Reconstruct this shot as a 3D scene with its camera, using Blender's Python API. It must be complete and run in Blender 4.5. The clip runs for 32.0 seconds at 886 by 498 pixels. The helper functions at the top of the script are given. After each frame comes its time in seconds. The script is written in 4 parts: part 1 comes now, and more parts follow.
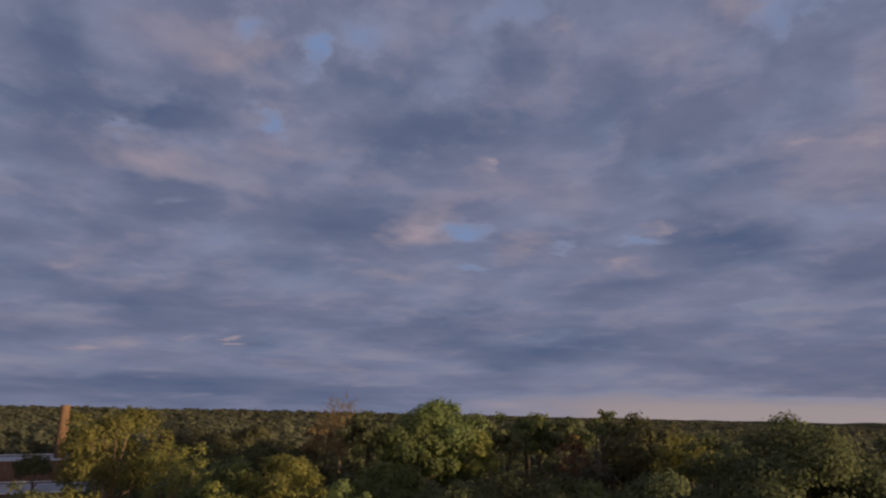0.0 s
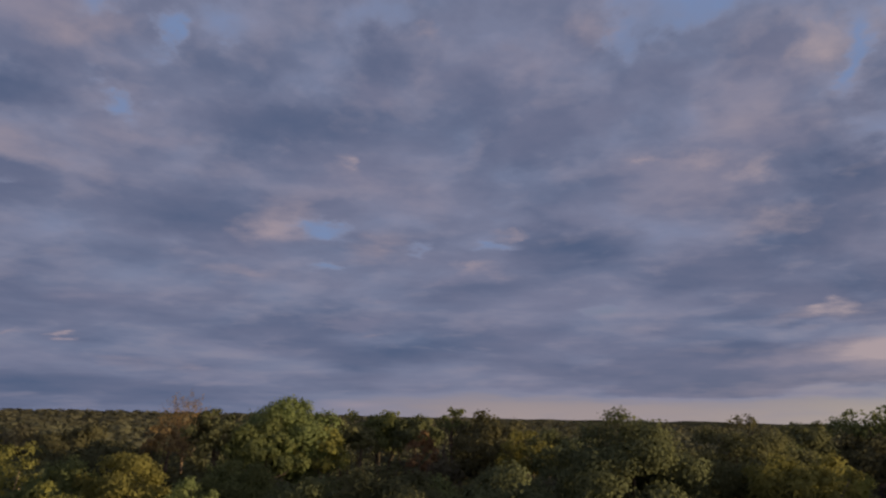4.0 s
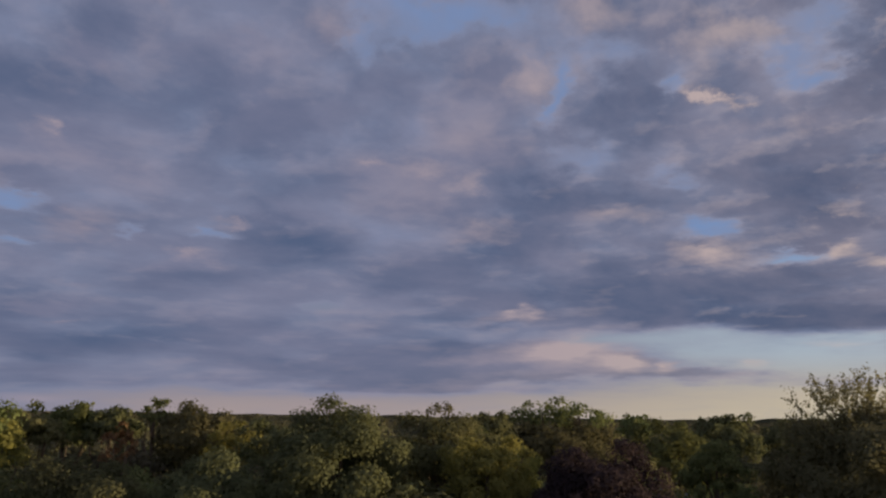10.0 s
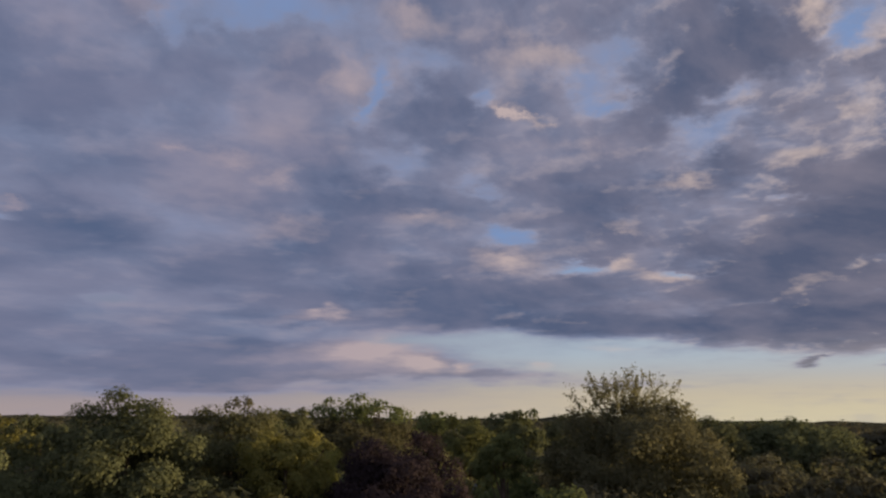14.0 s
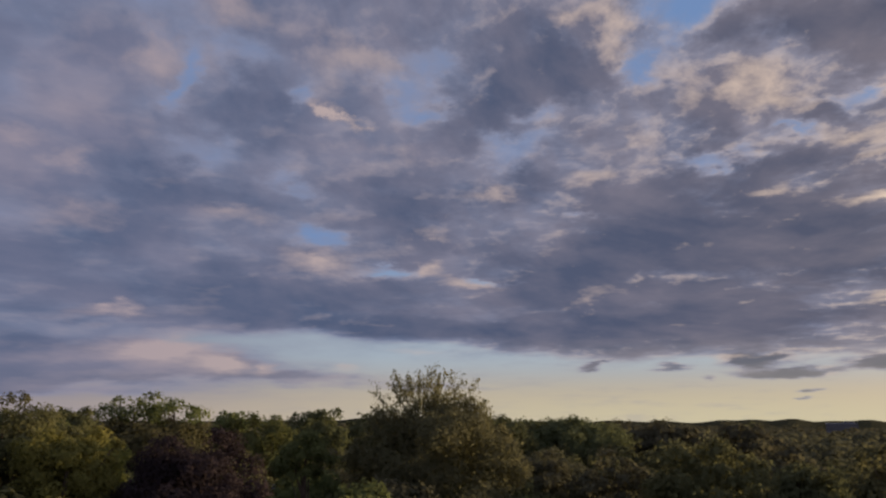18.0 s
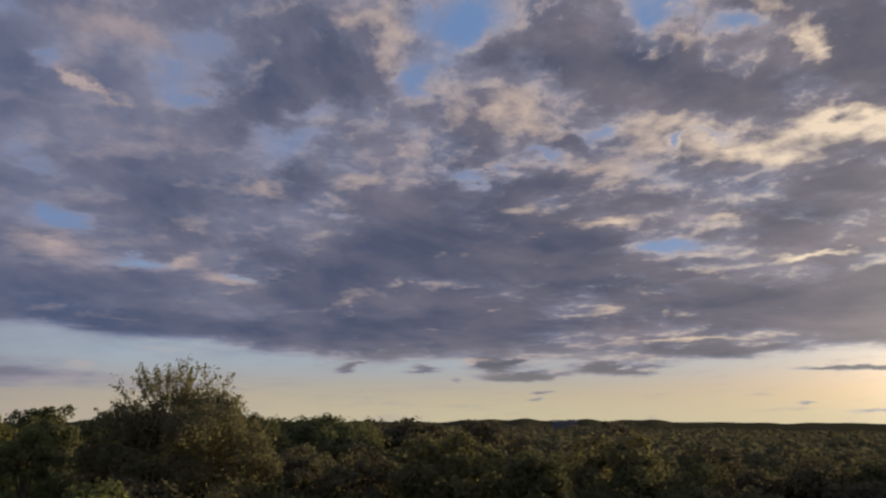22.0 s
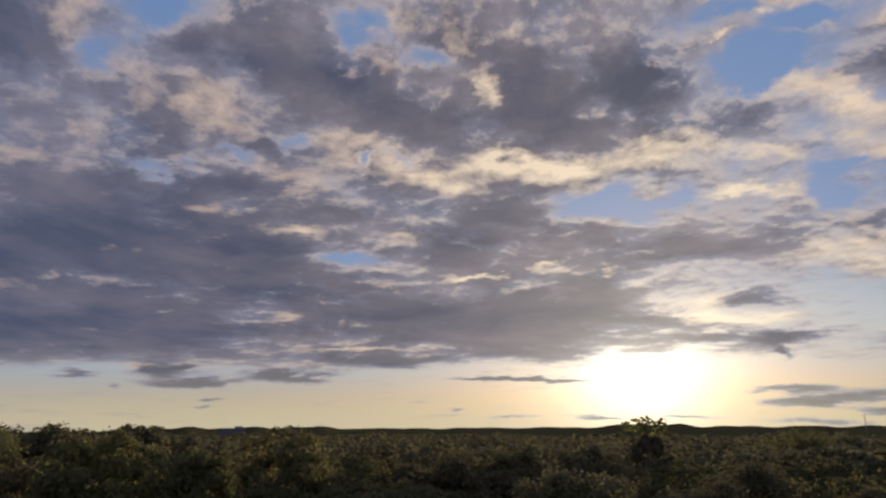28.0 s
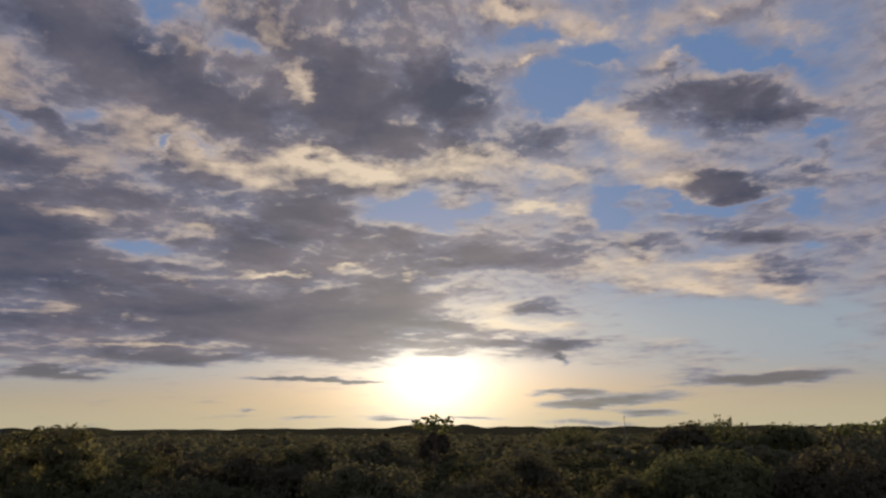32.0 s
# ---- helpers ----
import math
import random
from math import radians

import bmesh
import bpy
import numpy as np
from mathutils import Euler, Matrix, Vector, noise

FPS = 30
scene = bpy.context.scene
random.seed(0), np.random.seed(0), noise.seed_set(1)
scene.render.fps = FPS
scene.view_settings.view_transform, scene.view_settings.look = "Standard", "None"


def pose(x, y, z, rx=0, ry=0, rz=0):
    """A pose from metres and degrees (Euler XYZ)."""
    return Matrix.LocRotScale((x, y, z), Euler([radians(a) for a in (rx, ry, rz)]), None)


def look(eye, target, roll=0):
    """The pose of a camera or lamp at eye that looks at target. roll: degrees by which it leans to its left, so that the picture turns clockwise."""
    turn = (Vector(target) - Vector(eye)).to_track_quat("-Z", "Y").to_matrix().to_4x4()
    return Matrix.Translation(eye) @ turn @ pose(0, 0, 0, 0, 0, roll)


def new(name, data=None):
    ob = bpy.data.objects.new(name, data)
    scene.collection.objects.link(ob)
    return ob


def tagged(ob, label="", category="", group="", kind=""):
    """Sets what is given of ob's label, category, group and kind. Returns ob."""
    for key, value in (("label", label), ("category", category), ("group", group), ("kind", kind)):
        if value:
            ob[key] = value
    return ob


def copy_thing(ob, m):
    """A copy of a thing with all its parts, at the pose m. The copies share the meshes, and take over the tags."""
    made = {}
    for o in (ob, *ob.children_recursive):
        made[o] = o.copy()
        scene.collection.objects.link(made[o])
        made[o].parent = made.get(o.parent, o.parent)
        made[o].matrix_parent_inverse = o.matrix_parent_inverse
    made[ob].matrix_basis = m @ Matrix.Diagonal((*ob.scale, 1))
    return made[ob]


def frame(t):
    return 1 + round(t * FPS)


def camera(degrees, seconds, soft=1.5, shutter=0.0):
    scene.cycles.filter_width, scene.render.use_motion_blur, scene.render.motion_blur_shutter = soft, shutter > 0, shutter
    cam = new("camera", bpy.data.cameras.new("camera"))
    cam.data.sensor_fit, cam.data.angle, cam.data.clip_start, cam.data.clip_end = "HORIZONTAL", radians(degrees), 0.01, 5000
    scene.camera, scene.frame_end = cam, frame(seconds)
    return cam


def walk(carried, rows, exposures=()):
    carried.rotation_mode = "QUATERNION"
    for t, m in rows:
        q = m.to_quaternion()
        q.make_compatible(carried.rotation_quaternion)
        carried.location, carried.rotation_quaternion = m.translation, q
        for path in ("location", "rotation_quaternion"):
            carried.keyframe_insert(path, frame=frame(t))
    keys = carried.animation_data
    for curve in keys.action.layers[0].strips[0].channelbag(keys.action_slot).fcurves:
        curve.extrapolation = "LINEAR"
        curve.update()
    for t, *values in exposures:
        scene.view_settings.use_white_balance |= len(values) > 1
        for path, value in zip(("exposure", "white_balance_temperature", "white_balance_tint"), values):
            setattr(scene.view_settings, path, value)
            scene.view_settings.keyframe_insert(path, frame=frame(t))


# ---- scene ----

# ------------------------------------------------------------------ camera
# A drone hovers just over the tree tops, sinks a little and turns slowly to its right.
cam = camera(62.42, 32.0, soft=2.4)


def aim(x, y, z, heading, pitch, roll):
    """heading clockwise from +y, pitch upward, roll about the optical axis."""
    return pose(x, y, z, 90 + pitch, 0, -heading) @ pose(0, 0, 0, 0, 0, roll)


PATH = [
    (0, 0.00, 0.00, 22.00, -16.00, 12.50, 0.94),
    (0.5, -0.01, -0.11, 21.97, -14.75, 12.56, 0.93),
    (1, -0.01, -0.21, 21.94, -13.50, 12.61, 0.90),
    (1.5, -0.02, -0.31, 21.91, -12.22, 12.65, 0.89),
    (2, -0.03, -0.41, 21.87, -10.97, 12.67, 0.89),
    (2.5, -0.04, -0.50, 21.84, -9.66, 12.67, 0.91),
    (4.5, -0.11, -0.87, 21.70, -2.71, 12.68, 0.79),
    (5, -0.13, -0.95, 21.66, -0.87, 12.70, 0.76),
    (5.5, -0.15, -1.03, 21.62, 0.97, 12.71, 0.74),
    (6, -0.18, -1.11, 21.58, 2.83, 12.73, 0.72),
    (6.5, -0.20, -1.19, 21.54, 4.63, 12.72, 0.71),
    (7, -0.23, -1.27, 21.50, 6.39, 12.70, 0.71),
    (7.5, -0.26, -1.34, 21.45, 8.14, 12.67, 0.73),
    (8, -0.29, -1.41, 21.41, 9.95, 12.64, 0.75),
    (8.5, -0.32, -1.48, 21.37, 11.82, 12.60, 0.75),
    (9, -0.36, -1.55, 21.32, 13.72, 12.57, 0.74),
    (9.5, -0.39, -1.61, 21.28, 15.64, 12.55, 0.72),
    (10, -0.43, -1.68, 21.23, 17.41, 12.54, 0.69),
    (10.5, -0.47, -1.74, 21.18, 19.34, 12.54, 0.66),
    (11, -0.51, -1.79, 21.13, 21.26, 12.54, 0.63),
    (11.5, -0.55, -1.85, 21.08, 23.17, 12.54, 0.60),
    (12, -0.60, -1.90, 21.03, 25.08, 12.55, 0.57),
    (12.5, -0.64, -1.95, 20.98, 27.00, 12.57, 0.54),
    (13, -0.69, -2.00, 20.93, 28.90, 12.59, 0.50),
    (13.5, -0.74, -2.05, 20.88, 30.83, 12.62, 0.47),
    (14, -0.79, -2.09, 20.82, 32.70, 12.66, 0.43),
    (14.5, -0.84, -2.13, 20.77, 34.59, 12.71, 0.38),
    (16.5, -1.07, -2.28, 20.54, 42.12, 12.78, 0.13),
    (17, -1.13, -2.31, 20.48, 44.00, 12.81, 0.14),
    (17.5, -1.19, -2.34, 20.42, 45.91, 12.84, 0.12),
    (18, -1.26, -2.36, 20.36, 47.78, 12.87, 0.08),
    (18.5, -1.33, -2.39, 20.30, 49.73, 12.90, 0.05),
    (19, -1.39, -2.41, 20.24, 51.87, 12.93, 0.02),
    (19.5, -1.46, -2.43, 20.17, 54.19, 12.96, -0.02),
    (20, -1.53, -2.44, 20.11, 56.49, 12.98, -0.06),
    (20.5, -1.61, -2.46, 20.04, 58.76, 12.98, -0.10),
    (21, -1.68, -2.47, 19.98, 61.04, 12.96, -0.11),
    (21.5, -1.76, -2.48, 19.91, 63.68, 12.93, -0.12),
    (22, -1.84, -2.49, 19.84, 66.54, 12.91, -0.14),
    (22.5, -1.92, -2.49, 19.78, 69.21, 12.89, -0.18),
    (23, -2.00, -2.49, 19.71, 71.52, 12.88, -0.24),
    (23.5, -2.08, -2.50, 19.64, 73.74, 12.87, -0.32),
    (24, -2.17, -2.49, 19.56, 75.99, 12.89, -0.39),
    (24.5, -2.25, -2.49, 19.49, 78.17, 12.92, -0.44),
    (25, -2.34, -2.48, 19.42, 80.38, 12.95, -0.47),
    (25.5, -2.43, -2.48, 19.35, 82.61, 13.00, -0.49),
    (26, -2.52, -2.46, 19.27, 84.81, 13.05, -0.51),
    (26.5, -2.62, -2.45, 19.20, 87.00, 13.10, -0.54),
    (28.5, -3.01, -2.38, 18.88, 93.03, 13.32, -0.66),
    (29, -3.11, -2.35, 18.80, 94.88, 13.31, -0.63),
    (29.5, -3.21, -2.33, 18.72, 97.01, 13.28, -0.62),
    (30, -3.32, -2.30, 18.64, 99.10, 13.25, -0.63),
    (30.5, -3.42, -2.27, 18.56, 101.18, 13.22, -0.63),
    (31, -3.53, -2.23, 18.48, 103.25, 13.20, -0.63),
    (31.5, -3.64, -2.20, 18.39, 105.29, 13.19, -0.63),
    (32, -3.75, -2.16, 18.31, 107.26, 13.19, -0.61),
]
EXPOSURE = [(0, 0.0), (8, 0.0), (13, 0.14), (17, 0.08), (20, -0.06), (24, -0.05), (26, 0.0), (29, -0.16), (32, -0.3)]
walk(cam, [(t, aim(x, y, z, h, p, r)) for t, x, y, z, h, p, r in PATH], EXPOSURE)

# ------------------------------------------------------------------ sky and sun
SUN_AZ, SUN_EL = 106.4, 4.2


def heading_vector(az, el):
    a, e = radians(az), radians(el)
    return Vector((math.sin(a) * math.cos(e), math.cos(a) * math.cos(e), math.sin(e)))


sun_data = bpy.data.lights.new("sun", "SUN")
sun_data.energy, sun_data.angle, sun_data.color = 4.3, radians(0.6), (1.0, 0.78, 0.49)
sun_lamp = new("sun", sun_data)
sun_lamp.matrix_world = look(heading_vector(SUN_AZ, SUN_EL) * 300, (0, 0, 0))

world = bpy.data.worlds.new("evening_sky")
world.use_nodes = True
wt = world.node_tree
wt.nodes.clear()


def put(sock, value):
    if isinstance(value, bpy.types.NodeSocket):
        wt.links.new(value, sock)
    elif value is not None:
        sock.default_value = value


def mth(op, a, b=None, c=None, clamp=False):
    n = wt.nodes.new("ShaderNodeMath")
    n.operation, n.use_clamp = op, clamp
    for s, v in zip(n.inputs, (a, b, c)):
        put(s, v)
    return n.outputs[0]


def vec(op, a, b=None, c=None, out=0):
    n = wt.nodes.new("ShaderNodeVectorMath")
    n.operation = op
    for s, v in zip(n.inputs, (a, b, c)):
        put(s, v)
    return n.outputs[out]


def fbm(v, scale, detail, rough, lac=2.0, distort=0.0, colour=False):
    n = wt.nodes.new("ShaderNodeTexNoise")
    n.noise_dimensions = "3D"
    put(n.inputs["Vector"], v)
    for key, val in (("Scale", scale), ("Detail", detail), ("Roughness", rough), ("Lacunarity", lac), ("Distortion", distort)):
        put(n.inputs[key], val)
    return n.outputs["Color" if colour else "Fac"]


def ramp(x, lo, hi, a=0.0, b=1.0, smooth=True):
    n = wt.nodes.new("ShaderNodeMapRange")
    n.interpolation_type = "SMOOTHSTEP" if smooth else "LINEAR"
    for s, v in zip(n.inputs, (x, lo, hi, a, b)):
        put(s, v)
    return n.outputs[0]


def mix(f, a, b, kind="MIX"):
    n = wt.nodes.new("ShaderNodeMix")
    n.data_type, n.blend_type, n.clamp_factor = "RGBA", kind, True
    put(n.inputs[0], f)
    put(n.inputs[6], a if isinstance(a, bpy.types.NodeSocket) else (*a, 1))
    put(n.inputs[7], b if isinstance(b, bpy.types.NodeSocket) else (*b, 1))
    return n.outputs[2]


def combine(x, y, z=0.0):
    n = wt.nodes.new("ShaderNodeCombineXYZ")
    for s, v in zip(n.inputs, (x, y, z)):
        put(s, v)
    return n.outputs[0]


way = vec("NORMALIZE", wt.nodes.new("ShaderNodeTexCoord").outputs["Generated"])
sep = wt.nodes.new("ShaderNodeSeparateXYZ")
put(sep.inputs[0], way)
dx, dy, dz = sep.outputs
AZ = mth("MULTIPLY", mth("ARCTAN2", dx, dy), 57.2958)
EL = mth("MULTIPLY", mth("ARCSINE", dz), 57.2958)
up = mth("MAXIMUM", dz, 0.0)
# cloud space: round the compass and, upward, by the logarithm of height, so that clouds flatten towards the horizon
level = vec("NORMALIZE", combine(dx, dy, 0.0))
rise = mth("LOGARITHM", mth("ADD", up, 0.15), 2.71828)
deck = vec("ADD", vec("MULTIPLY", level, (1.75, 1.75, 0.0)), combine(0.0, 0.0, mth("MULTIPLY", rise, 2.0)))
wobble = vec("SUBTRACT", fbm(deck, 3.0, 4.0, 0.55, colour=True), (0.5, 0.5, 0.5))
deck_w = vec("ADD", deck, vec("MULTIPLY", wobble, (0.16, 0.16, 0.07)))
# heading and height in degrees, frayed for the edges of single clouds
fray = vec("SUBTRACT", fbm(deck, 5.5, 6.0, 0.60, colour=True), (0.5, 0.5, 0.5))
fray_up = ramp(EL, 0.0, 22.0, 1.2, 6.5, False)
fray_along = ramp(EL, 0.0, 22.0, 5.0, 9.0, False)
spot = vec("ADD", combine(AZ, EL), vec("MULTIPLY", fray, combine(fray_along, fray_up)))

sun_way = heading_vector(SUN_AZ, SUN_EL)
near_sun = mth("MULTIPLY", mth("ARCCOSINE", vec("DOT_PRODUCT", way, tuple(sun_way), out=1)), 57.2958)
west = ramp(AZ, 5.0, 100.0)          # 0 in the dull part of the sky, 1 round the sunset
low_west = ramp(AZ, 15.0, 45.0)

# the open strip under the deck, from the north round to the sunset
# overhead, out of view, the deck is thinned to brighten the trees
base_thick = mth("SUBTRACT", ramp(AZ, 98.0, 116.0, 0.28, 0.06), ramp(EL, 36.0, 75.0, 0.0, 0.16))
strip_top = mth("SUBTRACT", ramp(AZ, 17.0, 30.0, 1.5, 6.1), ramp(AZ, 38.0, 66.0, 0.0, 1.9))
edge_noise = mth("MULTIPLY", mth("SUBTRACT", fbm(deck, 4.0, 5.0, 0.55), 0.5), 2.0)
under = ramp(mth("SUBTRACT", mth("ADD", EL, edge_noise), strip_top), -0.7, 0.6, 1.0, 0.0)
under = mth("MULTIPLY", under, mth("MULTIPLY", ramp(AZ, -22.0, 4.0), ramp(AZ, 110.0, 119.0, 1.0, 0.75)))
base_thick = mth("MULTIPLY_ADD", under, -0.55, base_thick)


clouds = []


def cloud(az, el, w, h, turn, weights, edge=1.25):
    """One cloud or gap: a soft-edged ellipse in heading and height (degrees), adding to thickness, paleness and sunlight."""
    clouds.append(((az, el, 0), radians(turn), (w, h, 1e6), weights, edge))


def lay_clouds(some, total):
    """Lay some of the clouds, one after the other, on the total so far."""
    g = bpy.data.node_groups.new("clouds", "ShaderNodeTree")
    g.interface.new_socket("Spot", in_out="INPUT", socket_type="NodeSocketVector")
    g.interface.new_socket("Total", in_out="INPUT", socket_type="NodeSocketVector")
    g.interface.new_socket("Total", in_out="OUTPUT", socket_type="NodeSocketVector")
    start, link = g.nodes.new("NodeGroupInput"), g.links.new
    xyz = g.nodes.new("ShaderNodeSeparateXYZ")
    link(start.outputs[0], xyz.inputs[0])
    so_far = start.outputs[1]
    for place, turn, size, weights, edge in some:
        at = g.nodes.new("ShaderNodeCombineXYZ")
        link(xyz.outputs[0], at.inputs[0])
        link(xyz.outputs[1], at.inputs[1])
        link(so_far, at.inputs[2])
        m = g.nodes.new("ShaderNodeMapping")
        m.vector_type = "TEXTURE"
        m.inputs["Location"].default_value = place
        m.inputs["Rotation"].default_value = (0, 0, turn)
        m.inputs["Scale"].default_value = size
        link(at.outputs[0], m.inputs["Vector"])
        dot = g.nodes.new("ShaderNodeVectorMath")
        dot.operation = "DOT_PRODUCT"
        link(m.outputs[0], dot.inputs[0])
        link(m.outputs[0], dot.inputs[1])
        r2 = dot.outputs[1]
        if edge != 1.0:
            steep = g.nodes.new("ShaderNodeMath")
            steep.operation = "POWER"
            steep.inputs[1].default_value = edge
            link(r2, steep.inputs[0])
            r2 = steep.outputs[0]
        fall = g.nodes.new("ShaderNodeMath")
        fall.operation = "POWER"
        fall.inputs[0].default_value = 0.3679
        link(r2, fall.inputs[1])
        add = g.nodes.new("ShaderNodeVectorMath")
        add.operation = "MULTIPLY_ADD"
        add.inputs[1].default_value = weights
        link(fall.outputs[0], add.inputs[0])
        link(so_far, add.inputs[2])
        so_far = add.outputs[0]
    link(so_far, g.nodes.new("NodeGroupOutput").inputs[0])
    use = wt.nodes.new("ShaderNodeGroup")
    use.node_tree = g
    put(use.inputs[0], spot)
    put(use.inputs[1], total)
    return use.outputs[0]


def dark(az, el, w, h, s, turn=0):
    s = s * (1.2 if az > 106 else 1.0)
    cloud(az, el, w, h, turn, (0.30 * s, -0.36 * s, -0.12 * s))


def wisp(az, el, w, h, s, turn=0):
    cloud(az, el, w, h, turn, (0.90 * s, -0.42 * s, -0.2 * s))


def bank(az, el, w, h, s, turn=0):
    cloud(az, el, w, h, turn, (0.62 * s, 0.15 * s, 0.10 * s))


def pale(az, el, w, h, s, turn=0):
    cloud(az, el, w, h, turn, (0.10 * s, 0.8 * s, 0.20 * s))


def lit(az, el, w, h, s, turn=0):
    cloud(az, el, w, h, turn, (0.14 * s, 0.25 * s, (1.15 if az < 45 else 1.05 if az < 106 else 0.85) * s), 1.0)


def gap(az, el, w, h, s, turn=0):
    cloud(az, el, w, h, turn, ((-0.50 if az < 106 else -0.42) * s, 0.1 * s, -0.1 * s))


dark(-38.3, 21.3, 3.5, 1.76, 0.6, 10)
dark(-37.5, 14.5, 5.7, 1.61, 0.5, 7)
dark(-40.8, 7.7, 4.9, 1.56, 0.4, 5)
dark(-21.3, 20.7, 5.5, 2.15, 0.5, 3)
dark(-11.1, 26.1, 2.9, 2.51, 0.5, 0)
dark(-14.8, 22.3, 6.1, 1.72, 0.4, 1)
dark(-23.7, 14.1, 5.3, 1.74, 0.4, 3)
dark(-18.0, 6.0, 4.8, 1.31, 0.6, 1)
dark(-10.0, 4.3, 3.9, 0.87, 0.5, 1)
dark(-35.4, 1.7, 9.3, 1.11, 0.5, 2)
dark(-44.7, 21.6, 2.8, 3.69, 0.4, 13)
dark(-32.8, 6.7, 5.9, 1.24, 0.3, 3)
dark(-28.8, 1.4, 15.8, 0.90, 0.4, 1)
dark(-24.3, 24.3, 4.1, 2.50, 0.3, 5)
lit(-32.5, 25.8, 3.0, 1.78, 0.42, 8)
lit(-37.8, 17.7, 5.0, 1.20, 0.42, -4)
lit(-5.8, 28.7, 1.2, 0.61, 0.3, -3)
lit(-17.8, 13.7, 2.0, 1.10, 0.55, 2)
lit(-10.1, 12.5, 1.8, 0.97, 0.65, 0)
lit(-11.9, 18.8, 1.0, 0.44, 0.4, 0)
lit(-19.9, 10.3, 2.7, 0.44, 0.35, 2)
lit(-17.9, 15.4, 2.3, 0.88, 0.3, 2)
pale(-10.6, 24.0, 2.4, 1.27, 0.5, 0)
pale(-16.5, 17.4, 5.5, 1.10, 0.45, 2)
lit(-27.7, 3.4, 1.9, 0.42, 0.5, 2)
lit(-39.4, 4.5, 1.6, 0.31, 0.45, 3)
lit(-23.1, 3.0, 1.7, 0.25, 0.3, 1)
lit(-9.6, 8.3, 1.1, 0.35, 0.35, 0)
pale(-11.4, 6.7, 2.7, 0.44, 0.6, 1)
lit(-9.6, 5.7, 0.9, 0.17, 0.6, 1)
lit(-11.3, 0.7, 2.6, 0.42, 0.4, 1)
pale(-38.1, 27.0, 4.8, 1.51, 0.4, 11)
pale(-43.2, 9.8, 2.0, 0.77, 0.5, 6)
pale(-30.9, 7.6, 3.6, 0.42, 0.4, 3)
lit(-37.7, 2.2, 1.4, 0.16, 0.3, 2)
pale(-8.2, 16.6, 4.1, 1.32, 0.35, -1)
gap(-27.6, 26.7, 1.0, 1.41, 0.9, 7)
gap(-30.8, 21.8, 1.4, 0.82, 0.8, 7)
gap(-31.8, 28.3, 1.8, 0.97, 0.6, 9)
gap(-14.6, 14.0, 2.7, 0.62, 1, 1)
gap(-14.1, 11.1, 1.3, 0.27, 0.8, 1)
gap(-5.8, 12.7, 1.1, 0.35, 0.6, -1)
gap(-10.6, 30.2, 3.9, 1.61, 0.5, -1)
lit(-32.1, 4.8, 0.5, 0.16, 0.8, 3)
lit(-35.0, 5.0, 1.1, 0.12, 0.7, 3)
lit(-42.8, 3.8, 1.3, 0.19, 0.6, 3)
lit(-44.7, 9.6, 1.0, 0.23, 0.4, 7)
gap(-37.1, 14.8, 1.5, 0.40, 0.5, 7)
gap(-40.8, 19.4, 2.2, 0.46, 0.45, 10)
gap(-23.1, 28.5, 2.8, 1.01, 0.4, 5)
pale(-28.0, 19.5, 4.4, 0.76, 0.4, 5)
dark(3.2, 21.4, 5.7, 2.40, 0.5, 8)
dark(5.2, 12.9, 4.4, 1.46, 0.75, 5)
dark(-1.4, 9.9, 4.3, 0.99, 0.4, 5)
dark(26.7, 16.1, 3.7, 1.76, 0.75, 0)
dark(24.9, 12.6, 3.6, 1.99, 0.5, 1)
dark(32.5, 9.1, 11.3, 1.75, 0.75, -1)
dark(41.0, 6.8, 9.0, 1.18, 0.75, -1)
dark(43.6, 16.4, 5.4, 2.09, 0.5, -5)
dark(33.2, 21.7, 4.6, 2.99, 0.5, -2)
dark(46.3, 13.6, 2.8, 1.24, 0.6, -4)
dark(-2.7, 5.4, 5.5, 1.16, 0.5, 3)
dark(10.8, 3.6, 10.2, 1.05, 0.5, 1)
dark(21.4, 7.2, 5.7, 0.61, 0.4, 1)
bank(22.4, 3.3, 11.2, 1.46, 0.9, 1)
bank(29.4, 3.8, 5.7, 1.29, 0.6, 0)
bank(37.9, 2.7, 5.0, 0.46, 0.9, 0)
bank(46.2, 2.1, 3.4, 0.32, 0.5, 0)
bank(17.2, 1.6, 12.6, 0.42, 0.5, 1)
dark(25.9, 2.7, 7.0, 0.43, 0.5, 1)
dark(16.9, 10.6, 5.7, 1.31, 0.5, 2)
dark(-0.3, 24.0, 4.7, 2.30, 0.3, 10)
pale(18.7, 22.9, 4.2, 3.40, 0.6, 3)
pale(14.8, 17.1, 4.9, 2.16, 0.7, 3)
pale(0.6, 26.5, 6.4, 1.52, 0.35, 11)
lit(24.3, 26.1, 1.8, 2.18, 0.65, 1)
lit(20.8, 13.4, 2.3, 0.97, 0.5, 2)
lit(19.8, 17.8, 1.5, 0.66, 0.45, 2)
lit(12.5, 18.7, 1.0, 0.43, 0.35, 4)
lit(8.1, 28.9, 2.2, 1.56, 0.42, 8)
lit(39.4, 27.1, 3.6, 1.61, 0.5, -5)
lit(38.3, 23.4, 1.9, 0.50, 0.85, -16)
lit(40.1, 22.9, 1.2, 0.25, 0.7, -5)
lit(37.4, 11.6, 2.6, 0.87, 0.85, -2)
lit(46.5, 11.1, 1.3, 0.58, 0.8, -4)
lit(49.9, 10.1, 2.0, 0.36, 0.7, -4)
lit(46.7, 14.6, 2.2, 0.33, 0.55, -5)
lit(30.5, 30.5, 2.9, 1.00, 0.45, -2)
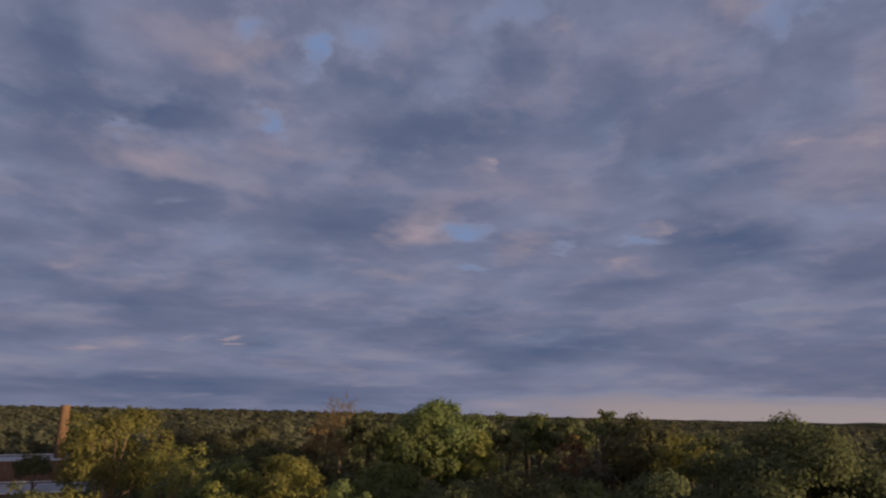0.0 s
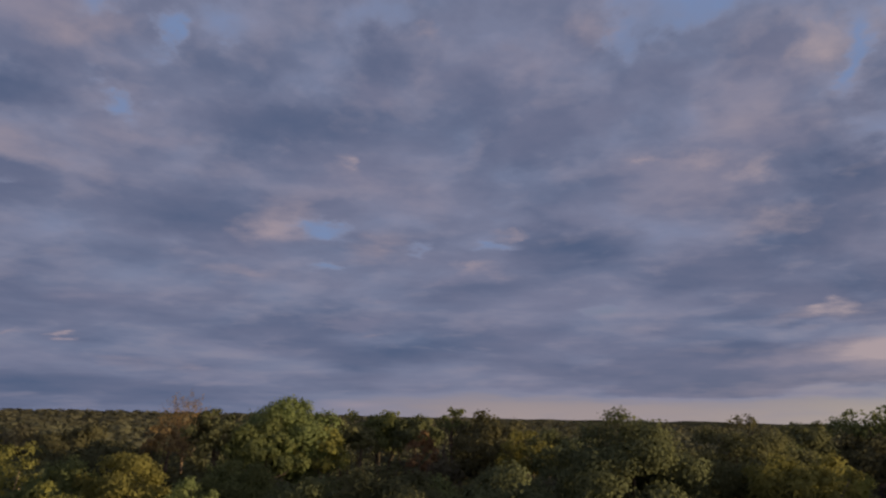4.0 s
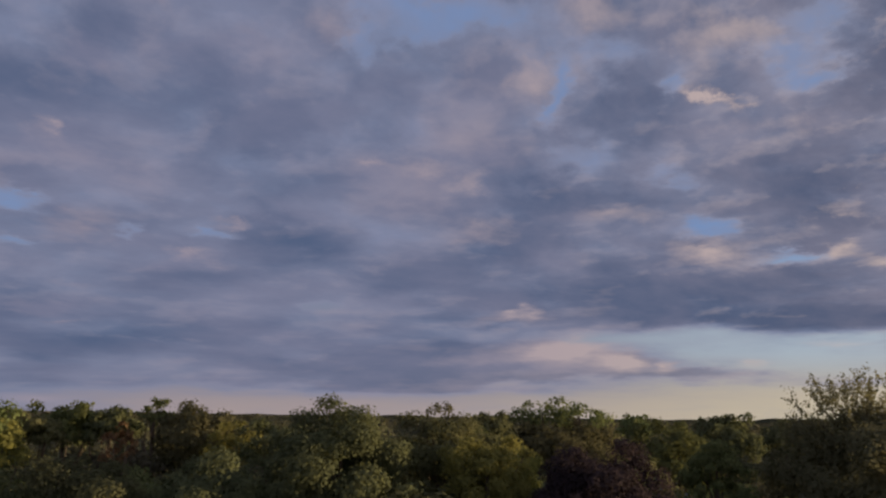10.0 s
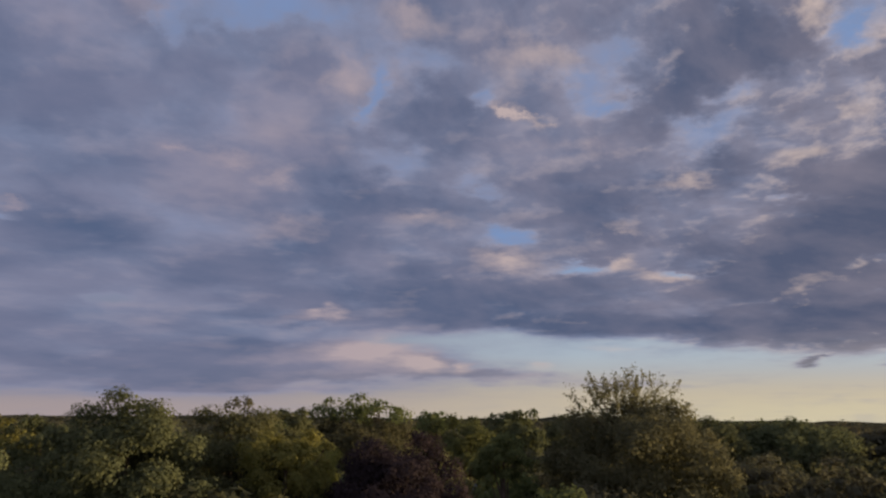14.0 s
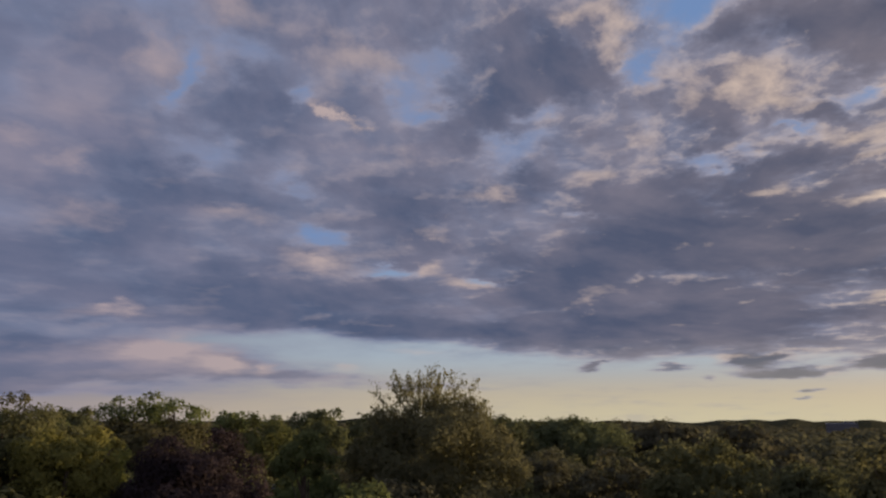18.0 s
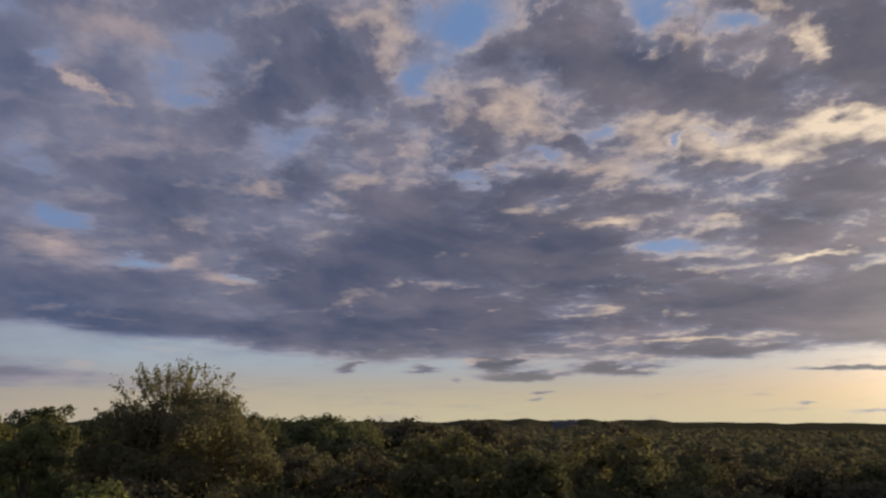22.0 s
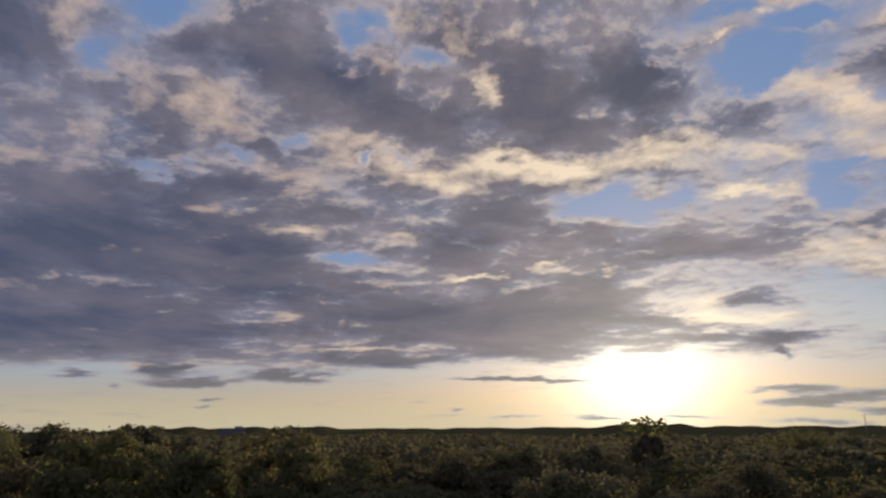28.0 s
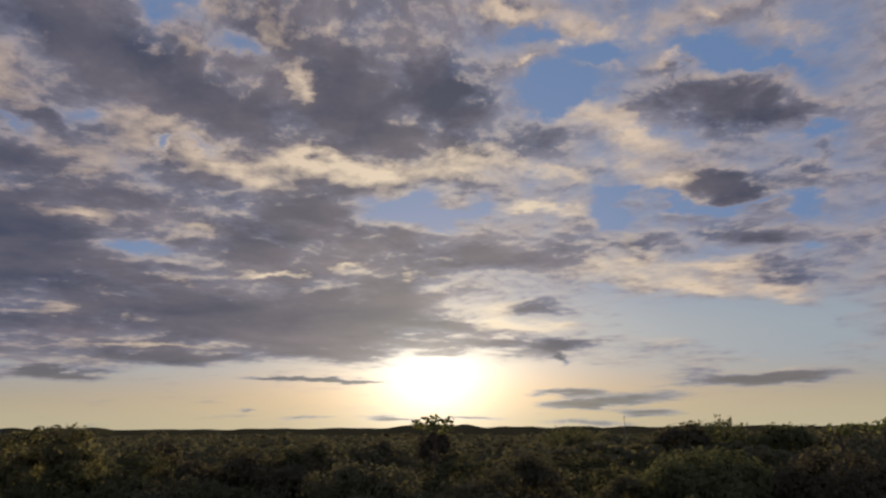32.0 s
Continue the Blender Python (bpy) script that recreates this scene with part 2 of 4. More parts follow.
lit(31.9, 14.8, 2.2, 0.66, 0.5, -1)
lit(23.2, 7.5, 1.9, 0.44, 0.85, 1)
lit(21.0, 7.1, 1.3, 0.35, 0.45, 1)
lit(27.2, 4.7, 3.3, 0.87, 1, 0)
lit(31.5, 3.8, 1.4, 0.60, 0.8, 0)
lit(34.1, 3.4, 0.7, 0.51, 0.8, 0)
lit(40.8, 3.6, 1.4, 0.33, 0.6, 0)
lit(45.3, 4.9, 2.1, 0.29, 0.7, -1)
pale(19.3, 3.7, 3.5, 0.86, 0.4, 1)
lit(1.6, 13.6, 0.9, 0.20, 0.5, 6)
lit(-1.9, 11.0, 1.6, 0.32, 0.4, 6)
lit(16.5, 18.9, 2.7, 0.52, 0.25, 3)
pale(22.0, 20.0, 2.8, 1.74, 0.4, 2)
lit(40.4, 3.8, 1.0, 0.42, 0.5, 0)
gap(17.9, 30.3, 7.2, 1.59, 0.9, 4)
gap(26.8, 24.0, 0.9, 2.55, 0.7, 0)
gap(30.5, 27.3, 2.6, 1.65, 0.5, -2)
gap(35.6, 24.1, 1.0, 0.84, 0.6, -3)
gap(46.1, 27.5, 4.2, 1.47, 0.6, -8)
gap(47.0, 23.8, 2.5, 0.79, 0.7, -8)
gap(37.9, 13.7, 1.4, 0.86, 0.9, -2)
gap(43.3, 11.1, 2.5, 0.50, 1.2, -3)
gap(0.1, 12.6, 1.7, 0.36, 0.6, 6)
gap(10.0, 28.0, 1.4, 1.98, 0.6, 7)
gap(28.5, 19.2, 2.8, 1.31, 0.35, -1)
gap(7.4, 8.0, 0.9, 0.50, 0.8, 3)
gap(44.2, 25.4, 2.6, 0.80, 0.5, -7)
pale(-2.6, 10.5, 3.5, 0.55, 0.4, 6)
gap(35.4, 17.7, 1.8, 0.65, 0.4, -2)
pale(43.0, 20.2, 3.8, 1.04, 0.5, -5)
pale(37.5, 15.5, 2.2, 0.86, 0.4, -3)
dark(35.2, 12.5, 2.2, 0.87, 0.3, -2)
pale(27.6, 14.4, 2.3, 0.88, 0.35, 0)
dark(55.1, 26.6, 6.3, 3.13, 0.75, 8)
dark(80.7, 26.3, 7.1, 3.34, 0.6, -2)
dark(90.7, 22.7, 4.4, 1.87, 0.6, -6)
dark(100.7, 24.5, 4.8, 3.47, 0.75, -10)
dark(50.2, 21.5, 3.9, 2.34, 0.5, 9)
dark(55.8, 18.1, 2.9, 1.65, 0.4, 6)
dark(69.3, 21.6, 2.6, 2.15, 0.35, 2)
dark(64.1, 13.2, 9.5, 3.90, 0.85, 2)
dark(74.9, 12.1, 6.3, 2.65, 0.85, 0)
dark(57.2, 9.9, 6.0, 2.09, 0.7, 3)
dark(55.4, 6.1, 9.7, 1.14, 0.85, 2)
dark(67.8, 6.7, 8.6, 2.17, 0.75, 1)
dark(76.8, 17.3, 3.7, 1.32, 0.6, -1)
dark(96.2, 16.2, 4.5, 1.57, 0.7, -6)
dark(93.5, 13.9, 3.3, 1.18, 0.6, -5)
dark(87.7, 8.3, 8.5, 1.72, 0.75, -2)
dark(97.9, 7.8, 7.7, 1.83, 0.6, -3)
dark(90.9, 12.4, 3.4, 0.77, 0.5, -4)
wisp(70.7, 3.9, 1.7, 0.43, 1, 0)
wisp(73.1, 3.0, 3.3, 0.39, 1.12, 0)
wisp(59.2, 3.7, 0.9, 0.25, 0.75, 1)
wisp(79.7, 3.3, 2.8, 0.34, 0.94, -1)
dark(87.0, 4.5, 4.6, 0.51, 0.9, -1)
wisp(96.7, 3.1, 6.1, 0.20, 1.06, -2)
wisp(96.1, 0.3, 2.3, 0.20, 0.62, -1)
wisp(92.2, 0.8, 0.5, 0.12, 0.62, -1)
wisp(67.3, 2.6, 0.7, 0.17, 0.62, 0)
wisp(74.0, 1.9, 0.7, 0.17, 0.75, 0)
wisp(74.0, 1.3, 0.6, 0.13, 0.62, 0)
wisp(64.9, 3.5, 1.3, 0.21, 0.62, 0)
dark(51.3, 2.1, 1.4, 0.23, 0.8, 1)
lit(62.5, 28.7, 1.6, 1.99, 0.85, 5)
lit(59.2, 30.3, 2.7, 0.77, 0.5, 7)
lit(72.1, 23.4, 2.4, 1.28, 0.65, 1)
lit(74.0, 21.7, 1.9, 0.86, 0.55, 0)
lit(93.0, 29.3, 1.8, 1.17, 0.85, -8)
lit(95.0, 25.8, 0.9, 1.59, 0.95, -8)
lit(88.0, 30.7, 1.9, 0.59, 0.65, -6)
lit(86.9, 27.4, 1.0, 0.61, 0.55, -5)
lit(83.8, 21.1, 3.7, 1.07, 0.95, -3)
lit(90.5, 18.9, 5.2, 0.85, 0.95, -5)
lit(98.9, 19.2, 4.8, 1.21, 0.85, -8)
lit(80.0, 19.0, 2.8, 0.79, 0.85, -2)
lit(79.5, 14.4, 2.8, 0.62, 1, -1)
lit(88.6, 14.3, 1.4, 0.60, 1, -3)
lit(60.0, 18.3, 2.1, 0.63, 0.55, 5)
lit(51.9, 16.7, 2.5, 0.40, 0.55, 7)
lit(64.7, 21.0, 1.4, 1.28, 0.35, 3)
lit(72.6, 15.6, 1.5, 0.66, 0.65, 0)
lit(80.0, 17.5, 1.0, 0.44, 0.65, -2)
lit(59.7, 8.9, 2.3, 0.51, 0.45, 2)
lit(79.3, 7.7, 1.4, 0.26, 0.8, -1)
lit(84.2, 7.7, 0.7, 0.35, 0.5, -1)
lit(81.2, 9.5, 0.8, 0.18, 0.6, -1)
lit(95.0, 11.0, 2.6, 0.21, 0.9, -4)
lit(99.4, 12.0, 1.2, 0.32, 0.8, -5)
lit(87.3, 10.2, 0.8, 0.43, 0.7, -2)
lit(69.6, 4.2, 2.6, 0.17, 0.5, 0)
lit(85.4, 5.5, 4.7, 0.21, 0.8, -1)
lit(66.9, 23.7, 1.4, 1.69, 0.3, 3)
lit(96.6, 20.1, 2.5, 0.82, 0.6, -7)
gap(68.2, 29.9, 4.3, 2.01, 1, 3)
gap(64.1, 26.0, 1.5, 1.23, 0.8, 4)
gap(53.5, 20.3, 3.2, 1.13, 0.6, 7)
gap(55.8, 23.1, 1.7, 0.81, 0.5, 7)
gap(90.6, 27.6, 2.5, 1.12, 0.9, -6)
gap(85.2, 30.1, 2.4, 1.12, 0.7, -4)
gap(78.2, 21.9, 2.0, 0.78, 0.7, -1)
gap(84.7, 19.9, 0.7, 0.34, 0.8, -3)
gap(69.4, 18.2, 3.0, 0.57, 0.7, 2)
gap(74.9, 19.5, 1.9, 0.44, 0.6, 0)
gap(84.4, 12.5, 2.3, 0.61, 1, -2)
gap(51.3, 10.3, 1.3, 0.28, 0.9, -8)
gap(88.3, 20.1, 2.2, 0.34, 0.6, -4)
gap(58.9, 15.5, 1.7, 0.34, 0.5, 4)
dark(108.0, 25.8, 3.8, 3.36, 0.9, -2)
dark(113.9, 22.0, 5.0, 1.61, 0.6, -4)
dark(129.4, 22.9, 5.0, 2.31, 1, -11)
dark(134.2, 21.5, 2.1, 1.86, 0.75, -12)
dark(129.9, 16.8, 4.5, 0.87, 0.9, -9)
dark(135.4, 17.4, 1.0, 1.12, 0.7, -11)
dark(129.5, 13.3, 4.0, 0.95, 0.9, -7)
dark(122.8, 12.7, 3.6, 0.83, 0.7, -5)
dark(133.0, 10.1, 2.1, 0.77, 0.9, -6)
dark(115.3, 8.5, 3.4, 0.60, 1, -2)
dark(110.7, 12.6, 6.7, 1.54, 0.85, -2)
dark(103.9, 7.9, 4.4, 1.76, 0.6, -1)
dark(112.6, 5.6, 3.9, 0.34, 0.8, -2)
dark(117.1, 5.7, 1.5, 0.59, 1.2, -2)
dark(116.6, 4.4, 0.5, 0.63, 1.1, -2)
dark(119.5, 5.8, 1.3, 0.33, 0.8, -2)
wisp(130.1, 2.7, 5.9, 0.65, 1.12, 2)
wisp(119.8, 1.2, 5.2, 0.45, 1, 4)
wisp(116.2, 1.9, 3.0, 0.29, 0.87, -1)
wisp(122.5, 0.5, 2.4, 0.28, 0.81, -1)
wisp(118.5, -0.2, 4.0, 0.24, 0.62, -1)
wisp(102.9, 0.2, 2.2, 0.17, 0.62, -1)
wisp(109.8, 0.2, 2.6, 0.17, 0.62, -1)
dark(113.7, 26.2, 1.4, 1.24, 0.4, -5)
lit(113.1, 31.2, 3.3, 0.59, 0.95, -5)
lit(120.9, 29.5, 2.7, 0.85, 0.8, -8)
lit(123.6, 29.6, 4.3, 0.57, 0.6, -10)
lit(117.6, 28.6, 1.2, 0.48, 0.95, -7)
lit(124.5, 26.3, 0.9, 0.86, 0.85, -9)
lit(136.0, 26.7, 1.5, 0.63, 0.7, -15)
lit(120.4, 26.5, 1.0, 0.24, 0.6, -8)
lit(113.5, 27.5, 0.8, 0.25, 0.8, -5)
lit(129.7, 28.2, 0.7, 0.44, 0.7, -12)
lit(120.1, 23.5, 2.2, 0.82, 0.95, -7)
lit(123.9, 20.1, 2.5, 1.22, 1, -8)
lit(125.2, 17.1, 2.4, 0.74, 1, -7)
lit(121.9, 21.6, 0.9, 1.23, 0.9, -7)
lit(105.0, 19.6, 4.7, 0.96, 1, -1)
lit(109.2, 20.6, 2.8, 1.08, 0.85, -3)
lit(117.7, 18.7, 3.3, 0.55, 0.8, -5)
lit(114.9, 16.1, 3.2, 0.48, 0.95, -4)
lit(123.4, 11.0, 4.4, 0.75, 0.8, -5)
lit(120.7, 12.9, 1.7, 0.84, 0.85, -5)
lit(131.9, 9.0, 1.5, 0.50, 1, -6)
lit(129.1, 10.5, 2.2, 0.40, 0.8, -6)
lit(113.3, 19.5, 2.7, 0.77, 0.6, -4)
lit(126.0, 9.5, 3.6, 0.41, 0.8, -5)
lit(111.4, 7.8, 1.8, 0.87, 0.85, -2)
lit(122.9, 5.6, 2.4, 0.29, 0.6, -3)
lit(114.8, 7.0, 3.4, 0.39, 0.9, -2)
lit(104.4, 10.8, 0.7, 0.35, 1, -1)
lit(106.2, 10.8, 0.6, 0.31, 0.8, -1)
lit(131.9, 3.6, 2.0, 0.19, 0.7, -3)
lit(131.5, 23.5, 2.2, 0.38, 0.3, -12)
gap(105.9, 16.3, 5.3, 1.06, 1.2, -1)
gap(116.9, 25.3, 4.1, 1.56, 1.1, -6)
gap(127.9, 26.7, 3.8, 0.91, 1, -11)
gap(132.8, 24.9, 3.7, 0.66, 1, -13)
gap(115.3, 29.4, 2.8, 0.72, 0.8, -6)
gap(121.1, 17.1, 1.3, 0.84, 1, -6)
gap(120.5, 15.2, 1.3, 1.27, 0.9, -5)
gap(127.8, 15.5, 4.2, 0.36, 1, -7)
gap(134.6, 14.5, 1.3, 0.68, 1, -9)
gap(125.8, 7.1, 9.8, 1.62, 1.2, -3)
gap(131.4, 5.6, 4.5, 1.53, 1.2, -4)
gap(133.9, 11.9, 1.1, 0.38, 0.9, -8)
gap(135.6, 19.3, 1.0, 0.55, 0.8, -12)
gap(119.8, 27.6, 2.7, 0.99, 0.7, -7)
gap(130.6, 7.6, 3.5, 0.58, 0.8, -5)
gap(120.5, 9.9, 1.2, 0.51, 0.6, -4)

deck_sum = combine(base_thick, ramp(AZ, 30.0, 70.0, 0.5, 0.58), 0.0)
for k in range(0, len(clouds), 24):
    deck_sum = lay_clouds(clouds[k:k + 24], deck_sum)
totals = wt.nodes.new("ShaderNodeSeparateXYZ")
put(totals.inputs[0], deck_sum)
thick_sum, pale_sum, lit_sum = totals.outputs

to_sun = vec("SUBTRACT", (sun_way.x, sun_way.y, -0.9), vec("MULTIPLY", level, (1.0, 1.0, 0.0)))
toward = vec("ADD", deck_w, vec("MULTIPLY", to_sun, (0.03, 0.03, 0.035)))
broken = ramp(AZ, 15.0, 75.0)


def puffs(v):
    """Rounded heads of cloud, 0 in the seams and 1 on the heads."""
    n = wt.nodes.new("ShaderNodeTexVoronoi")
    n.voronoi_dimensions, n.feature, n.normalize = "3D", "SMOOTH_F1", True
    put(n.inputs["Vector"], v)
    for key, val in (("Scale", 8.0), ("Detail", 2.5), ("Roughness", 0.6), ("Lacunarity", 2.3), ("Smoothness", 0.6), ("Randomness", 1.0)):
        put(n.inputs[key], val)
    return mth("SUBTRACT", 0.36, n.outputs["Distance"])


def deck_noise(v):
    """Smooth swells in the dull half of the sky, broken lumps towards the sunset."""
    base = mth("ADD", mth("MULTIPLY", fbm(v, 4.5, 5.0, 0.5), mth("SUBTRACT", 1.0, broken)), mth("MULTIPLY", fbm(v, 6.0, 8.0, 0.60), broken))
    return mth("MULTIPLY_ADD", puffs(v), ramp(AZ, 0.0, 70.0, 0.22, 0.42), base)


n1 = deck_noise(deck_w)
n2 = deck_noise(toward)
n4 = fbm(vec("ADD", deck_w, (3.7, 1.9, 5.0)), ramp(AZ, 10.0, 80.0, 3.4, 4.6), 6.0, 0.55)
body = mth("MULTIPLY_ADD", mth("SUBTRACT", n1, 0.5), ramp(AZ, 0.0, 90.0, 0.7, 1.1), thick_sum)
cover = ramp(body, ramp(AZ, 20.0, 90.0, -0.36, -0.22), ramp(AZ, 20.0, 90.0, 0.32, 0.25))
depth = ramp(body, 0.08, 0.50)

# clear sky: the physical sky, tinted by the evening haze near the horizon
sky = wt.nodes.new("ShaderNodeTexSky")
sky.sky_type, sky.sun_disc = "NISHITA", False
sky.sun_elevation, sky.sun_rotation = radians(SUN_EL), radians(SUN_AZ)
sky.air_density, sky.dust_density, sky.ozone_density = 1.0, 1.2, 1.6
clear = mix(1.0, sky.outputs[0], (0.1, 0.1, 0.1), "MULTIPLY")
blue = mix(west, (0.180, 0.280, 0.52), (0.165, 0.275, 0.52))
blue = mix(ramp(EL, 6.0, 14.0), mix(low_west, (0.215, 0.225, 0.315), mix(ramp(EL, 1.0, 5.0), (0.47, 0.415, 0.36), (0.38, 0.455, 0.55))), blue)
clear = mix(0.86, clear, blue)
haze = ramp(EL, -0.5, 3.4, 1.0, 0.0)
haze_col = mix(ramp(AZ, -28.0, 2.0), (0.125, 0.14, 0.205), mix(ramp(AZ, 5.0, 70.0), (0.40, 0.315, 0.29), (0.63, 0.56, 0.36)))
clear = mix(mth("MULTIPLY", haze, 0.75), clear, haze_col)

# clouds: grey-violet bodies, lit on the side that faces the sun
side = mth("MULTIPLY", mth("SUBTRACT", n1, n2), ramp(AZ, 0.0, 80.0, -1.1, -2.3))
blot = mth("MULTIPLY_ADD", mth("SUBTRACT", n4, 0.5), ramp(AZ, 0.0, 80.0, 1.5, 2.0), pale_sum, clamp=True)
body_col = mix(blot, mix(west, (0.083, 0.114, 0.203), (0.074, 0.082, 0.130)), mix(west, (0.180, 0.186, 0.277), (0.208, 0.182, 0.214)))
thin_col = mix(blot, mix(west, (0.165, 0.200, 0.310), (0.22, 0.25, 0.37)), mix(west, (0.235, 0.238, 0.335), (0.34, 0.30, 0.335)))
body_tint = mix(depth, thin_col, body_col)
lit_col = mix(west, (0.35, 0.29, 0.335), (0.73, 0.565, 0.45))
lit_col = mix(ramp(near_sun, 4.0, 34.0, 1.0, 0.0), lit_col, (0.98, 0.81, 0.60))
grain = mth("MULTIPLY_ADD", mth("SUBTRACT", mth("ADD", n4, n1), 1.05), 3.2, 1.0)
sunlit = mth("MULTIPLY_ADD", lit_sum, grain, side)
sunlit = mth("ADD", sunlit, mth("MULTIPLY", mth("SUBTRACT", 0.46, depth), ramp(AZ, 20.0, 100.0, 0.05, 0.5)), clamp=True)
body_tint = mix(sunlit, body_tint, lit_col)
body_tint = mix(mth("MULTIPLY", ramp(EL, 0.0, 6.5, 0.28, 0.0), ramp(AZ, 5.0, 60.0, 0.2, 1.0)), body_tint, haze_col)
view = mix(cover, clear, body_tint)
# the sun's own light, behind the rim of the deck
glare = vec("LENGTH", combine(mth("MULTIPLY", mth("SUBTRACT", AZ, SUN_AZ), 0.68), mth("SUBTRACT", EL, 3.1)), out=1)
halo = mth("MULTIPLY", mth("POWER", 0.3679, mth("POWER", mth("DIVIDE", glare, 2.5), 1.15)), 1.9)
halo = mth("MULTIPLY", halo, ramp(body, 0.05, 0.35, 1.0, 0.16))
wide = mth("MULTIPLY", mth("POWER", 0.3679, mth("DIVIDE", near_sun, 9.0)), 0.34)
shine = mix(1.0, vec("MULTIPLY", combine(halo, halo, halo), (1.0, 0.93, 0.74)), vec("MULTIPLY", combine(wide, wide, wide), (1.0, 0.85, 0.60)), "ADD")
view = mix(1.0, view, shine, "ADD")
# below the horizon: dim ground light
view = mix(ramp(EL, -3.0, -0.8, 1.0, 0.0), view, (0.03, 0.032, 0.025))
bg = wt.nodes.new("ShaderNodeBackground")
put(bg.inputs["Color"], view)
bg.inputs["Strength"].default_value = 1.0
wt.links.new(bg.outputs[0], wt.nodes.new("ShaderNodeOutputWorld").inputs[0])
scene.world = world

# ------------------------------------------------------------------ materials
def material(name):
    m = bpy.data.materials.new(name)
    m.use_nodes = True
    t = m.node_tree
    return m, t, t.nodes["Principled BSDF"]


def leaf_material(name, dark, light, through_light=0.35, hue=0.5):
    """Leaves: a tint for each tree, another for each spray, and patches of lighter growth."""
    m, t, p = material(name)
    ln = t.links.new
    obj, geo = t.nodes.new("ShaderNodeObjectInfo"), t.nodes.new("ShaderNodeNewGeometry")
    tex = t.nodes.new("ShaderNodeTexNoise")
    tex.inputs["Scale"].default_value, tex.inputs["Detail"].default_value = 0.45, 3.0
    ln(geo.outputs["Position"], tex.inputs["Vector"])
    a = t.nodes.new("ShaderNodeMath")
    a.operation = "MULTIPLY_ADD"
    ln(geo.outputs["Random Per Island"], a.inputs[0])
    a.inputs[1].default_value = 0.55
    b = t.nodes.new("ShaderNodeMath")
    b.operation = "MULTIPLY_ADD"
    ln(tex.outputs["Fac"], b.inputs[0])
    b.inputs[1].default_value, b.inputs[2].default_value = 0.9, -0.22
    ln(b.outputs[0], a.inputs[2])
    mixn = t.nodes.new("ShaderNodeMix")
    mixn.data_type = "RGBA"
    ln(a.outputs[0], mixn.inputs[0])
    mixn.inputs[6].default_value, mixn.inputs[7].default_value = (*dark, 1), (*light, 1)
    hsv = t.nodes.new("ShaderNodeHueSaturation")
    mr = t.nodes.new("ShaderNodeMapRange")
    mr.inputs[3].default_value, mr.inputs[4].default_value = hue - 0.018, hue + 0.012
    ln(obj.outputs["Random"], mr.inputs[0])
    mv = t.nodes.new("ShaderNodeMapRange")
    mv.inputs[3].default_value, mv.inputs[4].default_value = 1.0, 1.45
    ln(obj.outputs["Random"], mv.inputs[0])
    ln(mr.outputs[0], hsv.inputs["Hue"])
    ln(mv.outputs[0], hsv.inputs["Value"])
    hsv.inputs["Saturation"].default_value = 0.88
    ln(mixn.outputs[2], hsv.inputs["Color"])
    ln(hsv.outputs[0], p.inputs["Base Color"])
    p.inputs["Roughness"].default_value = 0.9
    p.inputs["Specular IOR Level"].default_value = 0.0
    tr = t.nodes.new("ShaderNodeBsdfTranslucent")
    ln(hsv.outputs[0], tr.inputs["Color"])
    mx = t.nodes.new("ShaderNodeMixShader")
    mx.inputs[0].default_value = through_light + 0.12
    ln(p.outputs[0], mx.inputs[1])
    ln(tr.outputs[0], mx.inputs[2])
    ln(mx.outputs[0], t.nodes["Material Output"].inputs[0])
    return m


def mottled(name, a, b, scale, rough=0.85, bump=0.3, metal=0.0):
    m, t, p = material(name)
    ln = t.links.new
    co = t.nodes.new("ShaderNodeTexCoord")
    n1, n2 = t.nodes.new("ShaderNodeTexNoise"), t.nodes.new("ShaderNodeTexNoise")
    for n, s, d in ((n1, scale, 6.0), (n2, scale * 9, 5.0)):
        n.inputs["Scale"].default_value, n.inputs["Detail"].default_value = s, d
        ln(co.outputs["Object"], n.inputs["Vector"])
    add = t.nodes.new("ShaderNodeMath")
    add.operation = "MULTIPLY_ADD"
    ln(n2.outputs["Fac"], add.inputs[0])
    add.inputs[1].default_value = 0.5
    ln(n1.outputs["Fac"], add.inputs[2])
    mr = t.nodes.new("ShaderNodeMapRange")
    mr.inputs[1].default_value, mr.inputs[2].default_value = 0.5, 1.0
    ln(add.outputs[0], mr.inputs[0])
    mixn = t.nodes.new("ShaderNodeMix")
    mixn.data_type = "RGBA"
    ln(mr.outputs[0], mixn.inputs[0])
    mixn.inputs[6].default_value, mixn.inputs[7].default_value = (*a, 1), (*b, 1)
    ln(mixn.outputs[2], p.inputs["Base Color"])
    bp = t.nodes.new("ShaderNodeBump")
    bp.inputs["Strength"].default_value = bump
    bp.inputs["Distance"].default_value = 0.02
    ln(n2.outputs["Fac"], bp.inputs["Height"])
    ln(bp.outputs[0], p.inputs["Normal"])
    p.inputs["Roughness"].default_value, p.inputs["Metallic"].default_value = rough, metal
    p.inputs["Specular IOR Level"].default_value = 0.5 if rough < 0.8 else 0.0
    return m


